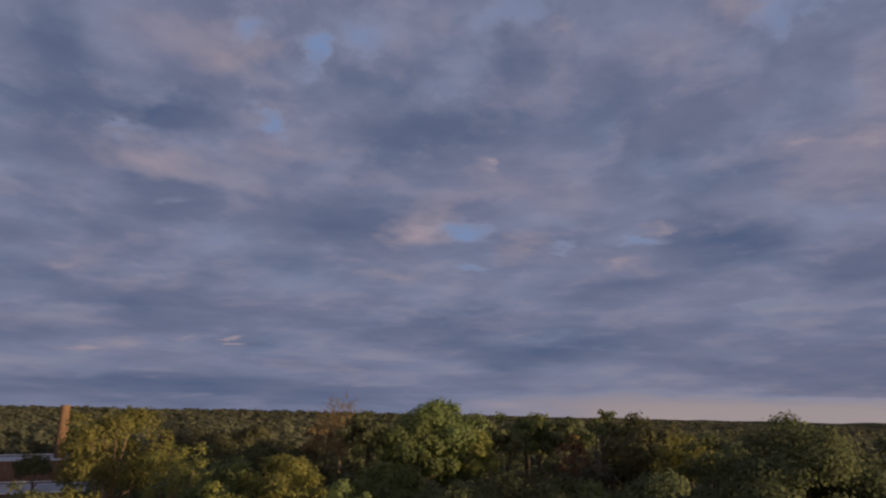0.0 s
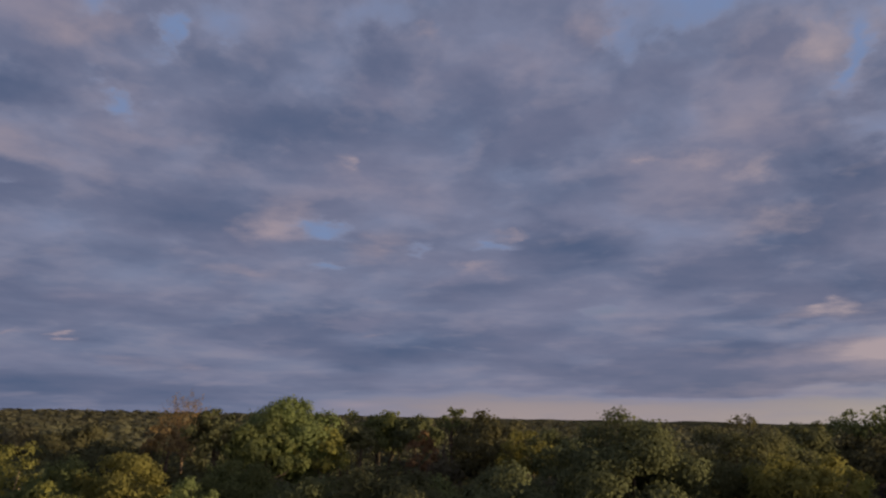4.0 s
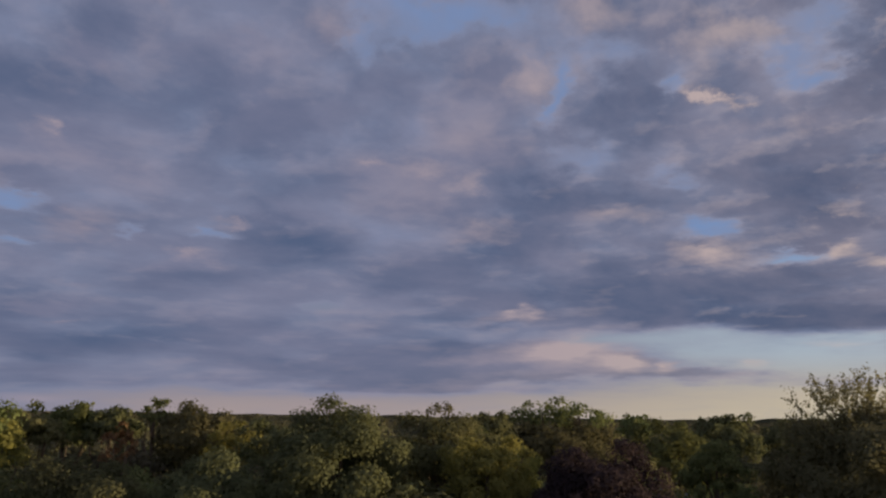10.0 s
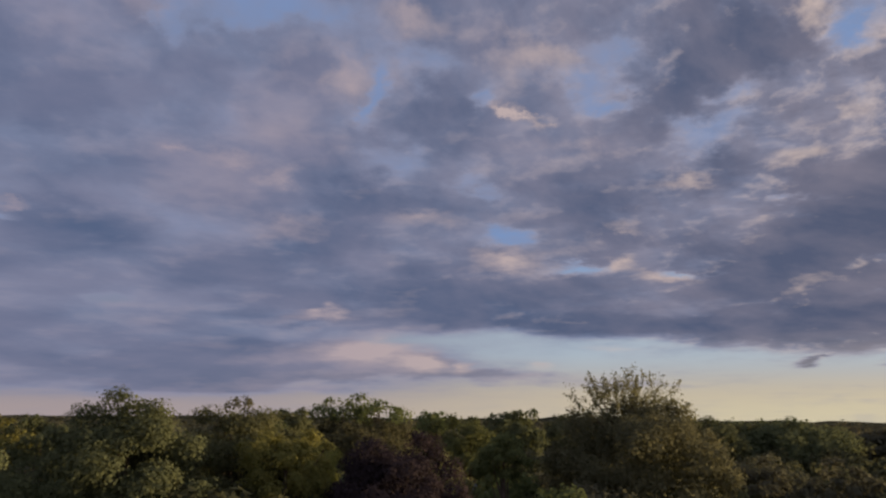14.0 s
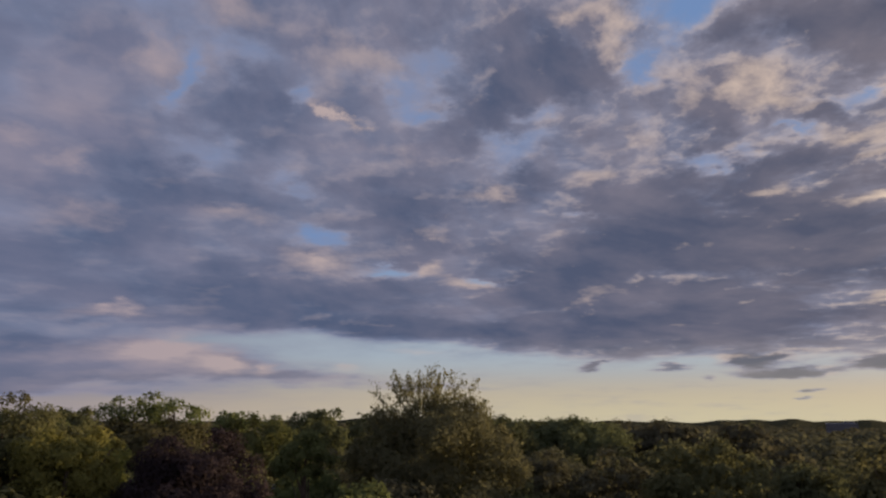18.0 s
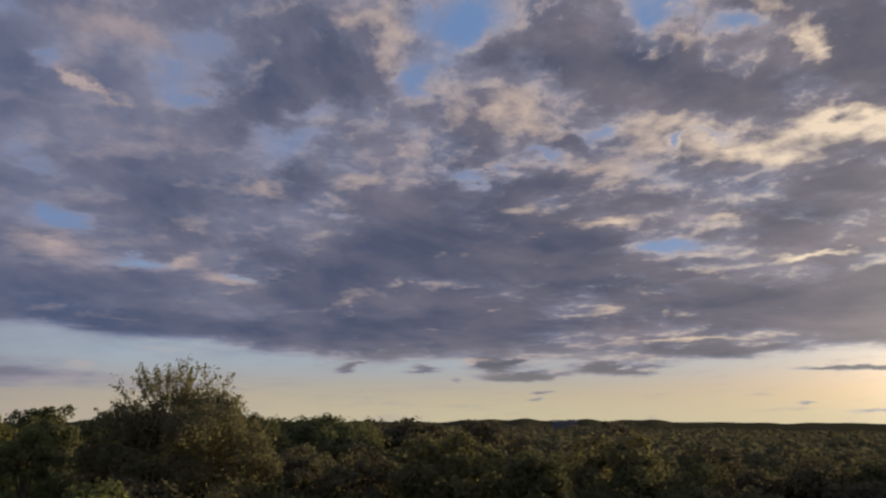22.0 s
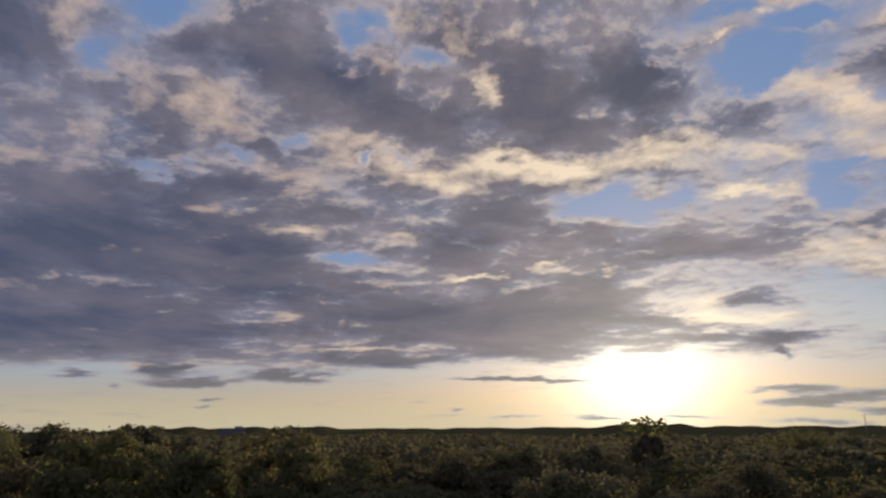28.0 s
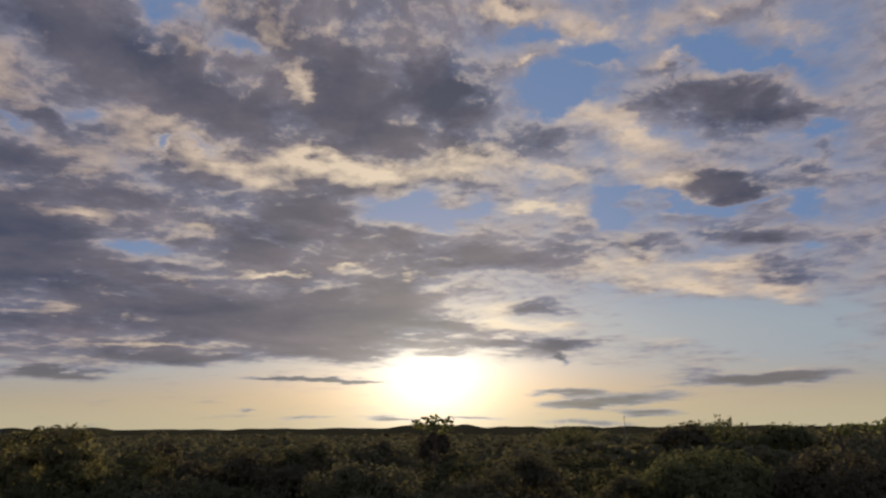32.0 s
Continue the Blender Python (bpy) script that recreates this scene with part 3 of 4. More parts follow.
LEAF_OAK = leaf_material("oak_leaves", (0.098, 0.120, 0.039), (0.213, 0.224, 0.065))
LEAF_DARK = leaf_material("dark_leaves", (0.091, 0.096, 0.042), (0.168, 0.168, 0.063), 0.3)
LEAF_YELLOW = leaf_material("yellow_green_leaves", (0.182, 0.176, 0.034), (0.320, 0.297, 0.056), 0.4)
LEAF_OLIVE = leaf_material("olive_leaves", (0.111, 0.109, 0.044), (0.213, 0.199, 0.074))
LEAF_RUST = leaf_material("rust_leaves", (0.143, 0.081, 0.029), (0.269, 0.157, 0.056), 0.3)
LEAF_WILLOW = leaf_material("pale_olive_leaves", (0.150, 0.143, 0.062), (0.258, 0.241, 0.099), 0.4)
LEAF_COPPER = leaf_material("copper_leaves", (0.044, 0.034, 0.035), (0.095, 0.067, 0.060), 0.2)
# Shade and glare of the sunset side are put into this browner leaf colour.
LEAF_WOOD_SHADED = leaf_material("woodland_leaves_shaded", (0.094, 0.088, 0.049), (0.168, 0.150, 0.077), 0.3)
BARK = mottled("bark", (0.09, 0.065, 0.045), (0.22, 0.17, 0.12), 2.0, 0.9, 0.6)
BARK_PALE = mottled("pale_bark", (0.18, 0.12, 0.075), (0.34, 0.24, 0.15), 2.0, 0.9, 0.6)
SOIL = mottled("woodland_floor", (0.045, 0.045, 0.024), (0.10, 0.09, 0.05), 0.08, 0.95, 0.5)


# ------------------------------------------------------------------ helpers for things
def part(name, bm, mat, parent, label=""):
    me = bpy.data.meshes.new(name)
    bm.to_mesh(me)
    bm.free()
    me.materials.append(mat)
    ob = new(name, me)
    ob.parent = parent
    if label:
        ob["label"] = label
    return ob


def part_mesh(name, me, mat, parent, label=""):
    if not me.materials:
        me.materials.append(mat)
    ob = new(name, me)
    ob.parent = parent
    if label:
        ob["label"] = label
    return ob


def quads_mesh(name, corners):
    """A mesh from an (n, 4, 3) array of four-cornered leaves."""
    n = len(corners)
    me = bpy.data.meshes.new(name)
    me.vertices.add(n * 4)
    me.vertices.foreach_set("co", corners.astype(np.float32).ravel())
    me.loops.add(n * 4)
    me.loops.foreach_set("vertex_index", np.arange(n * 4, dtype=np.int32))
    me.polygons.add(n)
    me.polygons.foreach_set("loop_start", np.arange(n, dtype=np.int32) * 4)
    me.update(calc_edges=True)
    return me


def unit(v):
    return v / np.maximum(np.linalg.norm(v, axis=-1, keepdims=True), 1e-9)


def leaf_quads(rng, centres, normals, size):
    """Pointed four-cornered sprays of leaves with given facings."""
    n = len(centres)
    a = unit(np.cross(normals, rng.normal(size=(n, 3))))
    b = np.cross(normals, a)
    s = (size * rng.uniform(0.6, 1.35, n))[:, None]
    w = s * rng.uniform(0.5, 0.85, (n, 1))
    bend = normals * s * rng.uniform(-0.35, 0.1, (n, 1))
    return np.stack([centres - a * s, centres + b * w + bend, centres + a * s, centres - b * w + bend], 1)


def crown_leaves(rng, width, height, lobes, dens, leaf, spread=1.0, fill=0.15, reach=1.55, jitter=0.42):
    """Leaves of a crown: uneven lobes round an egg-shaped middle. Origin at the crown's base."""
    rx, rz = width / 2, height / 2
    i = np.arange(lobes) + 0.5
    zz = 1 - reach * i / lobes
    ang = i * 2.39996 + rng.uniform(0, 6.28)
    rr = np.sqrt(np.maximum(1 - zz * zz, 0.0))
    d = np.stack([rr * np.cos(ang), rr * np.sin(ang), zz], 1) + rng.normal(0, 0.13, (lobes, 3))
    k = rng.uniform(0.60, 0.84, lobes) * spread
    low = 1 + 0.25 * sum(np.cos(ang * f + rng.uniform(0, 6.28)) / f for f in (2, 3))
    lobe_r = rx * rng.uniform(0.20, 0.36, lobes)
    c = d * np.array([rx, rx, rz]) * (k * low)[:, None]
    c[:, 2] += rz
    out_c, out_n = [], []
    for j in range(lobes):
        m = max(6, int(dens * 7.5 * lobe_r[j] ** 2 / (1.35 * leaf * leaf)))
        v = unit(rng.normal(size=(m, 3)) + np.array([0, 0, 0.35]) + 0.5 * d[j])
        r = lobe_r[j] * (1 + 0.22 * np.sin(v[:, 0] * 5 + j) * np.cos(v[:, 1] * 6 + 2 * j)) * rng.uniform(0.55, 1.1, m)
        inner = rng.random(m) < fill
        r = np.where(inner, r * rng.uniform(0.2, 0.8, m), r)
        q = c[j] + v * r[:, None] * np.array([1, 1, 0.82])
        out_c.append(q)
        out_n.append(unit(v + 0.35 * unit(d[j]) + rng.normal(0, jitter, (m, 3)) + np.array([0, 0, 0.15])))
    q, nn = np.concatenate(out_c), np.concatenate(out_n)
    return leaf_quads(rng, q, nn, leaf), c, lobe_r


def tube(bm, pts, radii, sides=7):
    rings = []
    for i, (p, r) in enumerate(zip(pts, radii)):
        p = Vector(p)
        t = (Vector(pts[min(i + 1, len(pts) - 1)]) - Vector(pts[max(i - 1, 0)])).normalized()
        s = t.orthogonal().normalized()
        u = t.cross(s)
        rings.append([bm.verts.new(p + (s * math.cos(k * 6.28318 / sides) + u * math.sin(k * 6.28318 / sides)) * r) for k in range(sides)])
    for a, b in zip(rings, rings[1:]):
        for k in range(sides):
            bm.faces.new((a[k], a[(k + 1) % sides], b[(k + 1) % sides], b[k]))
    bm.faces.new(rings[-1])
    bm.faces.new(rings[0][::-1])


def spot_at(az, dist, z=0.0):
    a = radians(az)
    return Vector((math.sin(a) * dist, math.cos(a) * dist, z))


def ground_height(x, y):
    """Level round the eye, higher to the north-west, falling away towards the sunset, with low ridges far off."""
    d = math.hypot(x, y)
    az = math.degrees(math.atan2(x, y))
    far = float(np.interp(az, [-60, -45, -13, 10, 31, 52, 80, 115, 150], [5, 4, 0, -9, -9, -9, -15, -32, -31]))
    f = min(max((d - 150) / 1350, 0), 1)
    ridge = max(0.0, math.sin(az * 0.19 - 0.2) + 0.5 * math.sin(az * 0.53 + 2) + 0.3 * math.sin(az * 1.4) + 0.2 * math.sin(az * 2.6 + 1)) if az > 40 else 0.0
    g = min(max((d - 1700) / 1000, 0), 1)
    return far * f * f * (3 - 2 * f) + ridge * 14 * g + (5 + 6 * g) * f * noise.noise((x * 0.006, y * 0.006, 3.0))


EYE = 22.0
seed_box = [100]


def tree(az, dist, top_el, width, depth_m, mat, label, kind="broad", lobes=36, dens=0.8, leaf=0.0, per_tuft=30, limbs=5, bark=None, fill=0.12, group="", spread=1.0, square=0.0):
    """A tree whose top stands at a given height above or below the eye's level."""
    seed_box[0] += 1
    rng = np.random.default_rng(seed_box[0])
    base = spot_at(az, dist)
    top = EYE + dist * math.tan(radians(top_el))
    crown_h = depth_m
    root = new("tree")
    root.location = base
    root.rotation_euler = (0, 0, 0)
    tagged(root, label, "tree", group)
    cb = top - crown_h
    leaf = leaf or (0.11 if dist < 64 else 0.15 if dist < 80 else dist * 0.0022) * (1.0 if az < 58 else 1.4)
    if kind == "tufted":
        q, c = tufted_leaves(rng, width, crown_h, lobes, per_tuft, leaf, square)
    else:
        q, c, _ = crown_leaves(rng, width, crown_h, lobes, dens, leaf, spread, fill=fill, reach=1.55 if dist < 90 else 1.2)
    ztop = np.quantile(q[..., 2], 0.997)
    q[..., 2] *= crown_h / ztop
    c = c * np.array([1, 1, crown_h / ztop])
    q[..., 2] += cb
    part_mesh("crown", quads_mesh("crown", q), mat, root)
    bark = bark or BARK
    h = cb + crown_h * 0.62
    r0 = (0.018 * top + 0.12) * (0.5 if kind == "tufted" else 1.0)
    lean = rng.normal(0, 0.35, 2)
    spine = [(0, 0, 0)] + [(lean[0] * f * f, lean[1] * f * f, h * f) for f in (0.25, 0.5, 0.75, 1.0)]
    bm = bmesh.new()
    tube(bm, [(0, 0, -0.3), (0, 0, 0.3)] + spine[1:], [r0 * 1.5, r0 * 1.1, r0 * 0.9, r0 * 0.75, r0 * 0.55, r0 * 0.2], 9)
    part("trunk", bm, bark, root)
    for j in rng.permutation(len(c))[:limbs]:
        f = rng.uniform(0.45, 0.8) if kind != "tufted" else rng.uniform(0.7, 1.0)
        s = Vector((lean[0] * f * f, lean[1] * f * f, h * f))
        e = Vector((c[j][0], c[j][1], c[j][2] + cb))
        if e.z < s.z + 0.5:
            s.z = max(1.5, e.z - 2.0)
        mid = s.lerp(e, 0.5) + Vector((rng.normal(0, 0.3), rng.normal(0, 0.3), -0.06 * (e - s).length))
        bm = bmesh.new()
        tube(bm, [s, s.lerp(mid, 0.5) + Vector((0, 0, 0.1)), mid, e], [r0 * 0.36, r0 * 0.28, r0 * 0.2, r0 * 0.06], 6)
        part("limb", bm, bark, root)
    return root


def tufted_leaves(rng, width, height, tufts, per_tuft, leaf, square=0.0):
    """A loose dome of small upright sprays, with sky between them towards the top."""
    qs, tips = [], []
    for j in range(tufts):
        d = unit(rng.normal(size=3))
        d[2] = abs(d[2])
        d = d * (1 - square) + square * d / np.sum(d ** 4) ** 0.25
        r = rng.random() ** 0.36 * rng.uniform(0.92, 1.08)
        c = np.array([d[0] * r * width / 2, d[1] * r * width / 2, height * (0.06 + 0.87 * d[2] ** 0.7 * r)])
        axis = unit(np.array([d[0] * 0.8, d[1] * 0.8, 0.9]) + rng.normal(0, 0.25, 3))
        length = rng.uniform(0.5, 1.15) * width / 10
        tips.append(c)
        t = rng.uniform(-0.5, 0.5, per_tuft)
        v = rng.normal(size=(per_tuft, 3))
        p = c + axis * (t * 2 * length)[:, None] + v * ((0.55 - 0.5 * np.abs(t))[:, None] * 0.42 * length)
        qs.append(leaf_quads(rng, p, unit(v), leaf))
    return np.concatenate(qs), np.array(tips)


# ------------------------------------------------------------------ ground
def build_ground():
    rings = [0, 30, 70, 130, 220, 350, 550, 800, 1100, 1500, 2000, 2600, 3300, 4000, 4700]
    n = 720
    verts, faces = [(0, 0, 0)], []
    for r in rings[1:]:
        for k in range(n):
            a = k * 2 * math.pi / n
            x, y = r * math.sin(a), r * math.cos(a)
            verts.append((x, y, ground_height(x, y)))
    for k in range(n):
        faces.append((0, 1 + (k + 1) % n, 1 + k))
    for i in range(len(rings) - 2):
        for k in range(n):
            a, b = 1 + i * n + k, 1 + i * n + (k + 1) % n
            faces.append((a, b, b + n, a + n))
    me = bpy.data.meshes.new("ground")
    me.from_pydata(verts, [], faces)
    me.materials.append(SOIL)
    tagged(new("ground", me), "dark woodland floor under the trees reaching the horizon", "ground", kind="structure")


build_ground()


def woods(name, label, seed, az0, az1, d0, d1, spacing, lobes, dens, leaf, h0, h1, mat, keep=None, drop=1.0):
    """Woodland too dense to count: crowns of leaf sprays, joined."""
    rng = np.random.default_rng(seed)
    qs = []
    d = d0
    protos = [crown_leaves(rng, 1.0, 0.85, lobes, dens, leaf, fill=0.05, reach=0.95)[0] for _ in range(7)]
    while d < d1:
        step = spacing(d)
        n = max(1, int(radians(az1 - az0) * d / step))
        for k in range(n):
            az = az0 + (az1 - az0) * (k + rng.uniform(0.1, 0.9)) / n
            dd = d + rng.uniform(-0.4, 0.4) * step
            if keep and not keep(az, dd):
                continue
            w = step * rng.uniform(0.85, 1.75)
            clump = noise.noise((dd * math.sin(radians(az)) * 0.021, dd * math.cos(radians(az)) * 0.021, seed))
            p = spot_at(az, dd)
            h = (h0 + h1) / 2 + (h1 - h0) * (0.5 * clump + rng.uniform(-0.34, 0.34)) - drop * west_drop(az) + ground_height(p.x, p.y)
            a = rng.uniform(0, 6.283)
            m = np.array([[math.cos(a), -math.sin(a), 0], [math.sin(a), math.cos(a), 0], [0, 0, 1]])
            q = protos[rng.integers(len(protos))] @ m.T * np.array([w, w, min(w, 11.0)])
            q = q + np.array([p.x, p.y, h - min(w, 11.0) * 0.85])
            qs.append(q)
        d += step * 0.8
    me = quads_mesh(name, np.concatenate(qs))
    me.materials.append(mat)
    tagged(new(name, me), label, "woodland", kind="stuff")


def open_yard(az, d):
    """False where houses stand among the trees."""
    return not (az < -39.5 and 60 < d < 225) and not (70.5 < az < 76.5 and d < 125) and not (33.2 < az < 35.8 and d < 135)


def west_drop(az):
    return float(np.interp(az, [40, 100], [0.0, 2.0]))


woods("near_woodland", "dense mixed broadleaf canopy between the nearer trees", 8, -56, 146, 94, 172, lambda d: 9.6, 8, 0.55, 0.036, 10.5, 16.6, LEAF_DARK, open_yard, 2.2)
woods("woodland", "mixed green and olive broadleaf woodland canopy", 5, -56, 146, 172, 430, lambda d: 9.5 + d * 0.009, 7, 0.6, 0.058, 10.0, 17.0, LEAF_WOOD_SHADED, open_yard)
woods("far_woodland", "distant dark broadleaf woodland to the horizon", 6, -56, 146, 430, 1700, lambda d: 13 + (d - 400) * 0.02, 4, 0.7, 0.125, 10.5, 17.5, LEAF_WOOD_SHADED)

# trees beside the flat-roofed building
tree(-44.4, 45, -5.15, 4.3, 6.0, LEAF_OLIVE, "olive-green broadleaf tree with an uneven crown")
tree(-39.2, 70, -0.14, 9.7, 8.5, LEAF_YELLOW, "tall yellow-green tree with an open crown and bare lower limbs", lobes=30, limbs=10, bark=BARK_PALE, fill=0.05, dens=0.6)
tree(-34.8, 62, -2.48, 5.3, 6.0, LEAF_YELLOW, "smaller yellow-green tree with bare twigs below its crown", lobes=22, limbs=7, bark=BARK_PALE, dens=0.42)
tree(-41.5, 46, -5.48, 3.5, 6.0, LEAF_YELLOW, "sunlit yellow-green tree with a lumpy crown")
tree(-31.5, 55, -3.62, 5.7, 6.0, LEAF_OAK, "sunlit yellow-green tree with a lumpy crown")
tree(-27.1, 52, -3.37, 5.7, 6.0, LEAF_YELLOW, "sunlit yellow-green tree with a lumpy crown")
tree(-22.8, 48, -5.04, 3.7, 6.0, LEAF_OAK, "sunlit yellow-green tree with a lumpy crown")
tree(-32.2, 44, -5.17, 3.9, 6.0, LEAF_YELLOW, "sunlit yellow-green tree with a lumpy crown")
tree(-34.6, 150, -1.26, 13.5, 12.0, LEAF_WOOD_SHADED, "olive-green broadleaf tree with an uneven crown")
tree(-30.7, 150, -1.22, 16.8, 12.0, LEAF_OLIVE, "olive-green broadleaf tree with an uneven crown")
tree(-29.0, 110, -2.41, 16.6, 12.0, LEAF_DARK, "dark green broadleaf tree with a dense crown")
tree(-33.7, 105, -2.75, 10.2, 9.7, LEAF_DARK, "dark green broadleaf tree with a dense crown")
tree(-23.5, 120, 1.05, 8.9, 9.0, LEAF_RUST, "thin rust-brown tree with bare upright twigs", kind="tufted", lobes=420, per_tuft=22, leaf=0.085, limbs=16, bark=BARK_PALE)
tree(-24.8, 112, -1.27, 7.0, 6.7, LEAF_RUST, "rust-tinged tree with an airy crown", lobes=18, dens=0.42)
tree(-21.4, 86, -0.10, 6.3, 6.0, LEAF_DARK, "dark green broadleaf tree with a dense crown")
tree(-16.0, 89, 0.71, 12.7, 13.0, LEAF_OAK, "large green oak with a billowing rounded crown", lobes=54)
tree(-17.9, 84, -0.76, 7.8, 7.4, LEAF_OAK, "sunlit yellow-green tree with a lumpy crown")
tree(-13.4, 85, -1.31, 5.9, 6.0, LEAF_YELLOW, "sunlit yellow-green tree with a lumpy crown", lobes=26)
tree(-19.3, 58, -3.96, 6.7, 6.4, LEAF_OAK, "large green oak with a billowing rounded crown")
tree(-11.2, 95, -0.65, 6.3, 6.0, LEAF_OLIVE, "olive-green broadleaf tree with an uneven crown")
tree(-9.3, 100, -0.07, 8.2, 7.8, LEAF_OAK, "dark green broadleaf tree with a dense crown")
tree(-6.6, 98, -0.36, 6.9, 6.6, LEAF_DARK, "dark green broadleaf tree with a dense crown")
tree(-6.1, 80, -1.51, 4.1, 6.0, LEAF_RUST, "small tree with rust-brown autumn leaves", lobes=16)
tree(-3.7, 91, 0.31, 4.3, 6.0, LEAF_OAK, "olive-green broadleaf tree with an uneven crown", lobes=20)
tree(-0.4, 88, -0.09, 10.6, 10.0, LEAF_OLIVE, "large green oak with a billowing rounded crown", lobes=44)
tree(2.1, 80, -1.40, 5.9, 6.0, LEAF_YELLOW, "olive-green broadleaf tree with an uneven crown")
tree(4.4, 75, -1.26, 5.6, 6.0, LEAF_DARK, "dark green broadleaf tree with a dense crown")
# the middle of the view
tree(9.1, 48, -0.16, 9.2, 10.0, LEAF_DARK, "large green oak with a billowing rounded crown", lobes=60)
tree(19.9, 59, -1.96, 6.3, 6.0, LEAF_OAK, "dark green broadleaf tree with a dense crown")
tree(-8.3, 50, -4.40, 10.1, 9.6, LEAF_DARK, "dark green broadleaf tree with a dense crown")
tree(1.0, 48, -3.87, 8.9, 8.5, LEAF_DARK, "dark green broadleaf tree with a dense crown")
tree(-14.2, 50, -5.02, 7.0, 6.6, LEAF_DARK, "dark green broadleaf tree with a dense crown")
tree(17.7, 55, -0.04, 3.4, 4.5, LEAF_OLIVE, "olive tree with a sparse upright top", lobes=16, dens=0.42)
tree(18.0, 54, -1.04, 8.4, 7.9, LEAF_OLIVE, "olive-green broadleaf tree with an uneven crown", lobes=44)
tree(20.9, 49, -2.78, 6.1, 6.0, LEAF_YELLOW, "olive-green broadleaf tree with an uneven crown", lobes=34)
tree(21.4, 99, -0.41, 7.7, 7.4, LEAF_DARK, "dark green broadleaf tree with a dense crown")
tree(25.4, 106, 0.76, 9.8, 6.0, LEAF_OAK, "tree with a thin open crown against the sky", lobes=20, limbs=8, fill=0.05, dens=0.42)
tree(28.2, 107, 0.43, 8.8, 5.0, LEAF_OAK, "tree with a thin open crown against the sky", lobes=16, limbs=8, fill=0.05, dens=0.42)
tree(26.6, 105, -1.07, 17.9, 12.0, LEAF_OLIVE, "olive-green broadleaf tree with an uneven crown", lobes=40)
tree(29.7, 50, -3.05, 9.0, 9.0, LEAF_COPPER, "copper-leaved dark purple tree with a dense rounded crown", lobes=54)
tree(34.6, 88, -0.95, 9.8, 9.3, LEAF_OAK, "large green oak with a billowing rounded crown")
tree(37.7, 70, -2.42, 5.6, 6.0, LEAF_OAK, "olive-green broadleaf tree with an uneven crown")
tree(38.6, 118, -0.31, 10.3, 9.8, LEAF_DARK, "dark green broadleaf tree with a dense crown")
tree(42.2, 128, -0.57, 9.3, 8.8, LEAF_DARK, "dark green broadleaf tree with a dense crown")
tree(32.1, 138, -0.33, 6.5, 6.2, LEAF_OAK, "olive-green broadleaf tree with an uneven crown")
tree(23.0, 58, -3.27, 5.1, 6.0, LEAF_YELLOW, "olive-green broadleaf tree with an uneven crown")
tree(20.8, 73, -2.20, 5.3, 6.0, LEAF_OLIVE, "olive-green broadleaf tree with an uneven crown")
tree(47.1, 74, 2.41, 10.9, 9.0, LEAF_WILLOW, "tall feathery tree with upright twiggy shoots above the wood", kind="tufted", lobes=430, per_tuft=36, leaf=0.11, limbs=20, square=0.8)
tree(48.1, 73, 0.10, 17.0, 13.0, LEAF_WILLOW, "full olive crown standing under the feathery tree top", lobes=50)
tree(52.9, 148, -0.64, 15.2, 12.0, LEAF_DARK, "dark green broadleaf tree with a dense crown")
tree(57.5, 163, -0.70, 24.6, 12.0, LEAF_DARK, "dark green broadleaf tree with a dense crown")
# the shaded side towards the sunset, its shade partly put into browner leaves
tree(52.8, 157, -0.75, 10.5, 10.0, LEAF_WOOD_SHADED, "dark green broadleaf tree with a dense crown")
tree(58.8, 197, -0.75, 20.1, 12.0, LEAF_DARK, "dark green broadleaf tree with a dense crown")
tree(64.4, 208, -0.73, 27.8, 12.0, LEAF_WOOD_SHADED, "dark green broadleaf tree with a dense crown")
tree(70.0, 178, -0.98, 14.3, 12.0, LEAF_WOOD_SHADED, "dark green broadleaf tree with a dense crown")
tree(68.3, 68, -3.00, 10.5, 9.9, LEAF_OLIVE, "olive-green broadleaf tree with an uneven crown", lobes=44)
tree(61.6, 77, -3.66, 8.1, 7.7, LEAF_WOOD_SHADED, "dark green broadleaf tree with a dense crown")
tree(72.7, 83, -2.84, 10.2, 9.7, LEAF_WOOD_SHADED, "olive-green broadleaf tree with an uneven crown")
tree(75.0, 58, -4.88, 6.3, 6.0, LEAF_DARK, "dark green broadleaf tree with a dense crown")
tree(56.2, 87, -3.83, 8.3, 7.9, LEAF_WOOD_SHADED, "dark green broadleaf tree with a dense crown")
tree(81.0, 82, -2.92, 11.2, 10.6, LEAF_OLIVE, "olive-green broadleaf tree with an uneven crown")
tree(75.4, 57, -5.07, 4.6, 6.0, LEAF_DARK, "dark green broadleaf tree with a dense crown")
tree(89.1, 88, -3.80, 12.1, 11.5, LEAF_WOOD_SHADED, "dark green broadleaf tree with a dense crown")
tree(56.6, 92, -3.53, 11.7, 11.1, LEAF_WOOD_SHADED, "dark green broadleaf tree with a dense crown")
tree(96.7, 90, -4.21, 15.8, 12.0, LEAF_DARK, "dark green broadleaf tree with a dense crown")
tree(103.0, 98, -3.54, 17.1, 12.0, LEAF_WOOD_SHADED, "dark green broadleaf tree with a dense crown")
tree(125.6, 198, -1.35, 16.2, 12.0, LEAF_WOOD_SHADED, "dark green broadleaf tree with a dense crown", lobes=26)
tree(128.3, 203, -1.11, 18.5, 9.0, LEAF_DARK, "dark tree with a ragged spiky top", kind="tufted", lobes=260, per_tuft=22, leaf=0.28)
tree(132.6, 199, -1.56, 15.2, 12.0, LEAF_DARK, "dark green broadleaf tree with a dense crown")
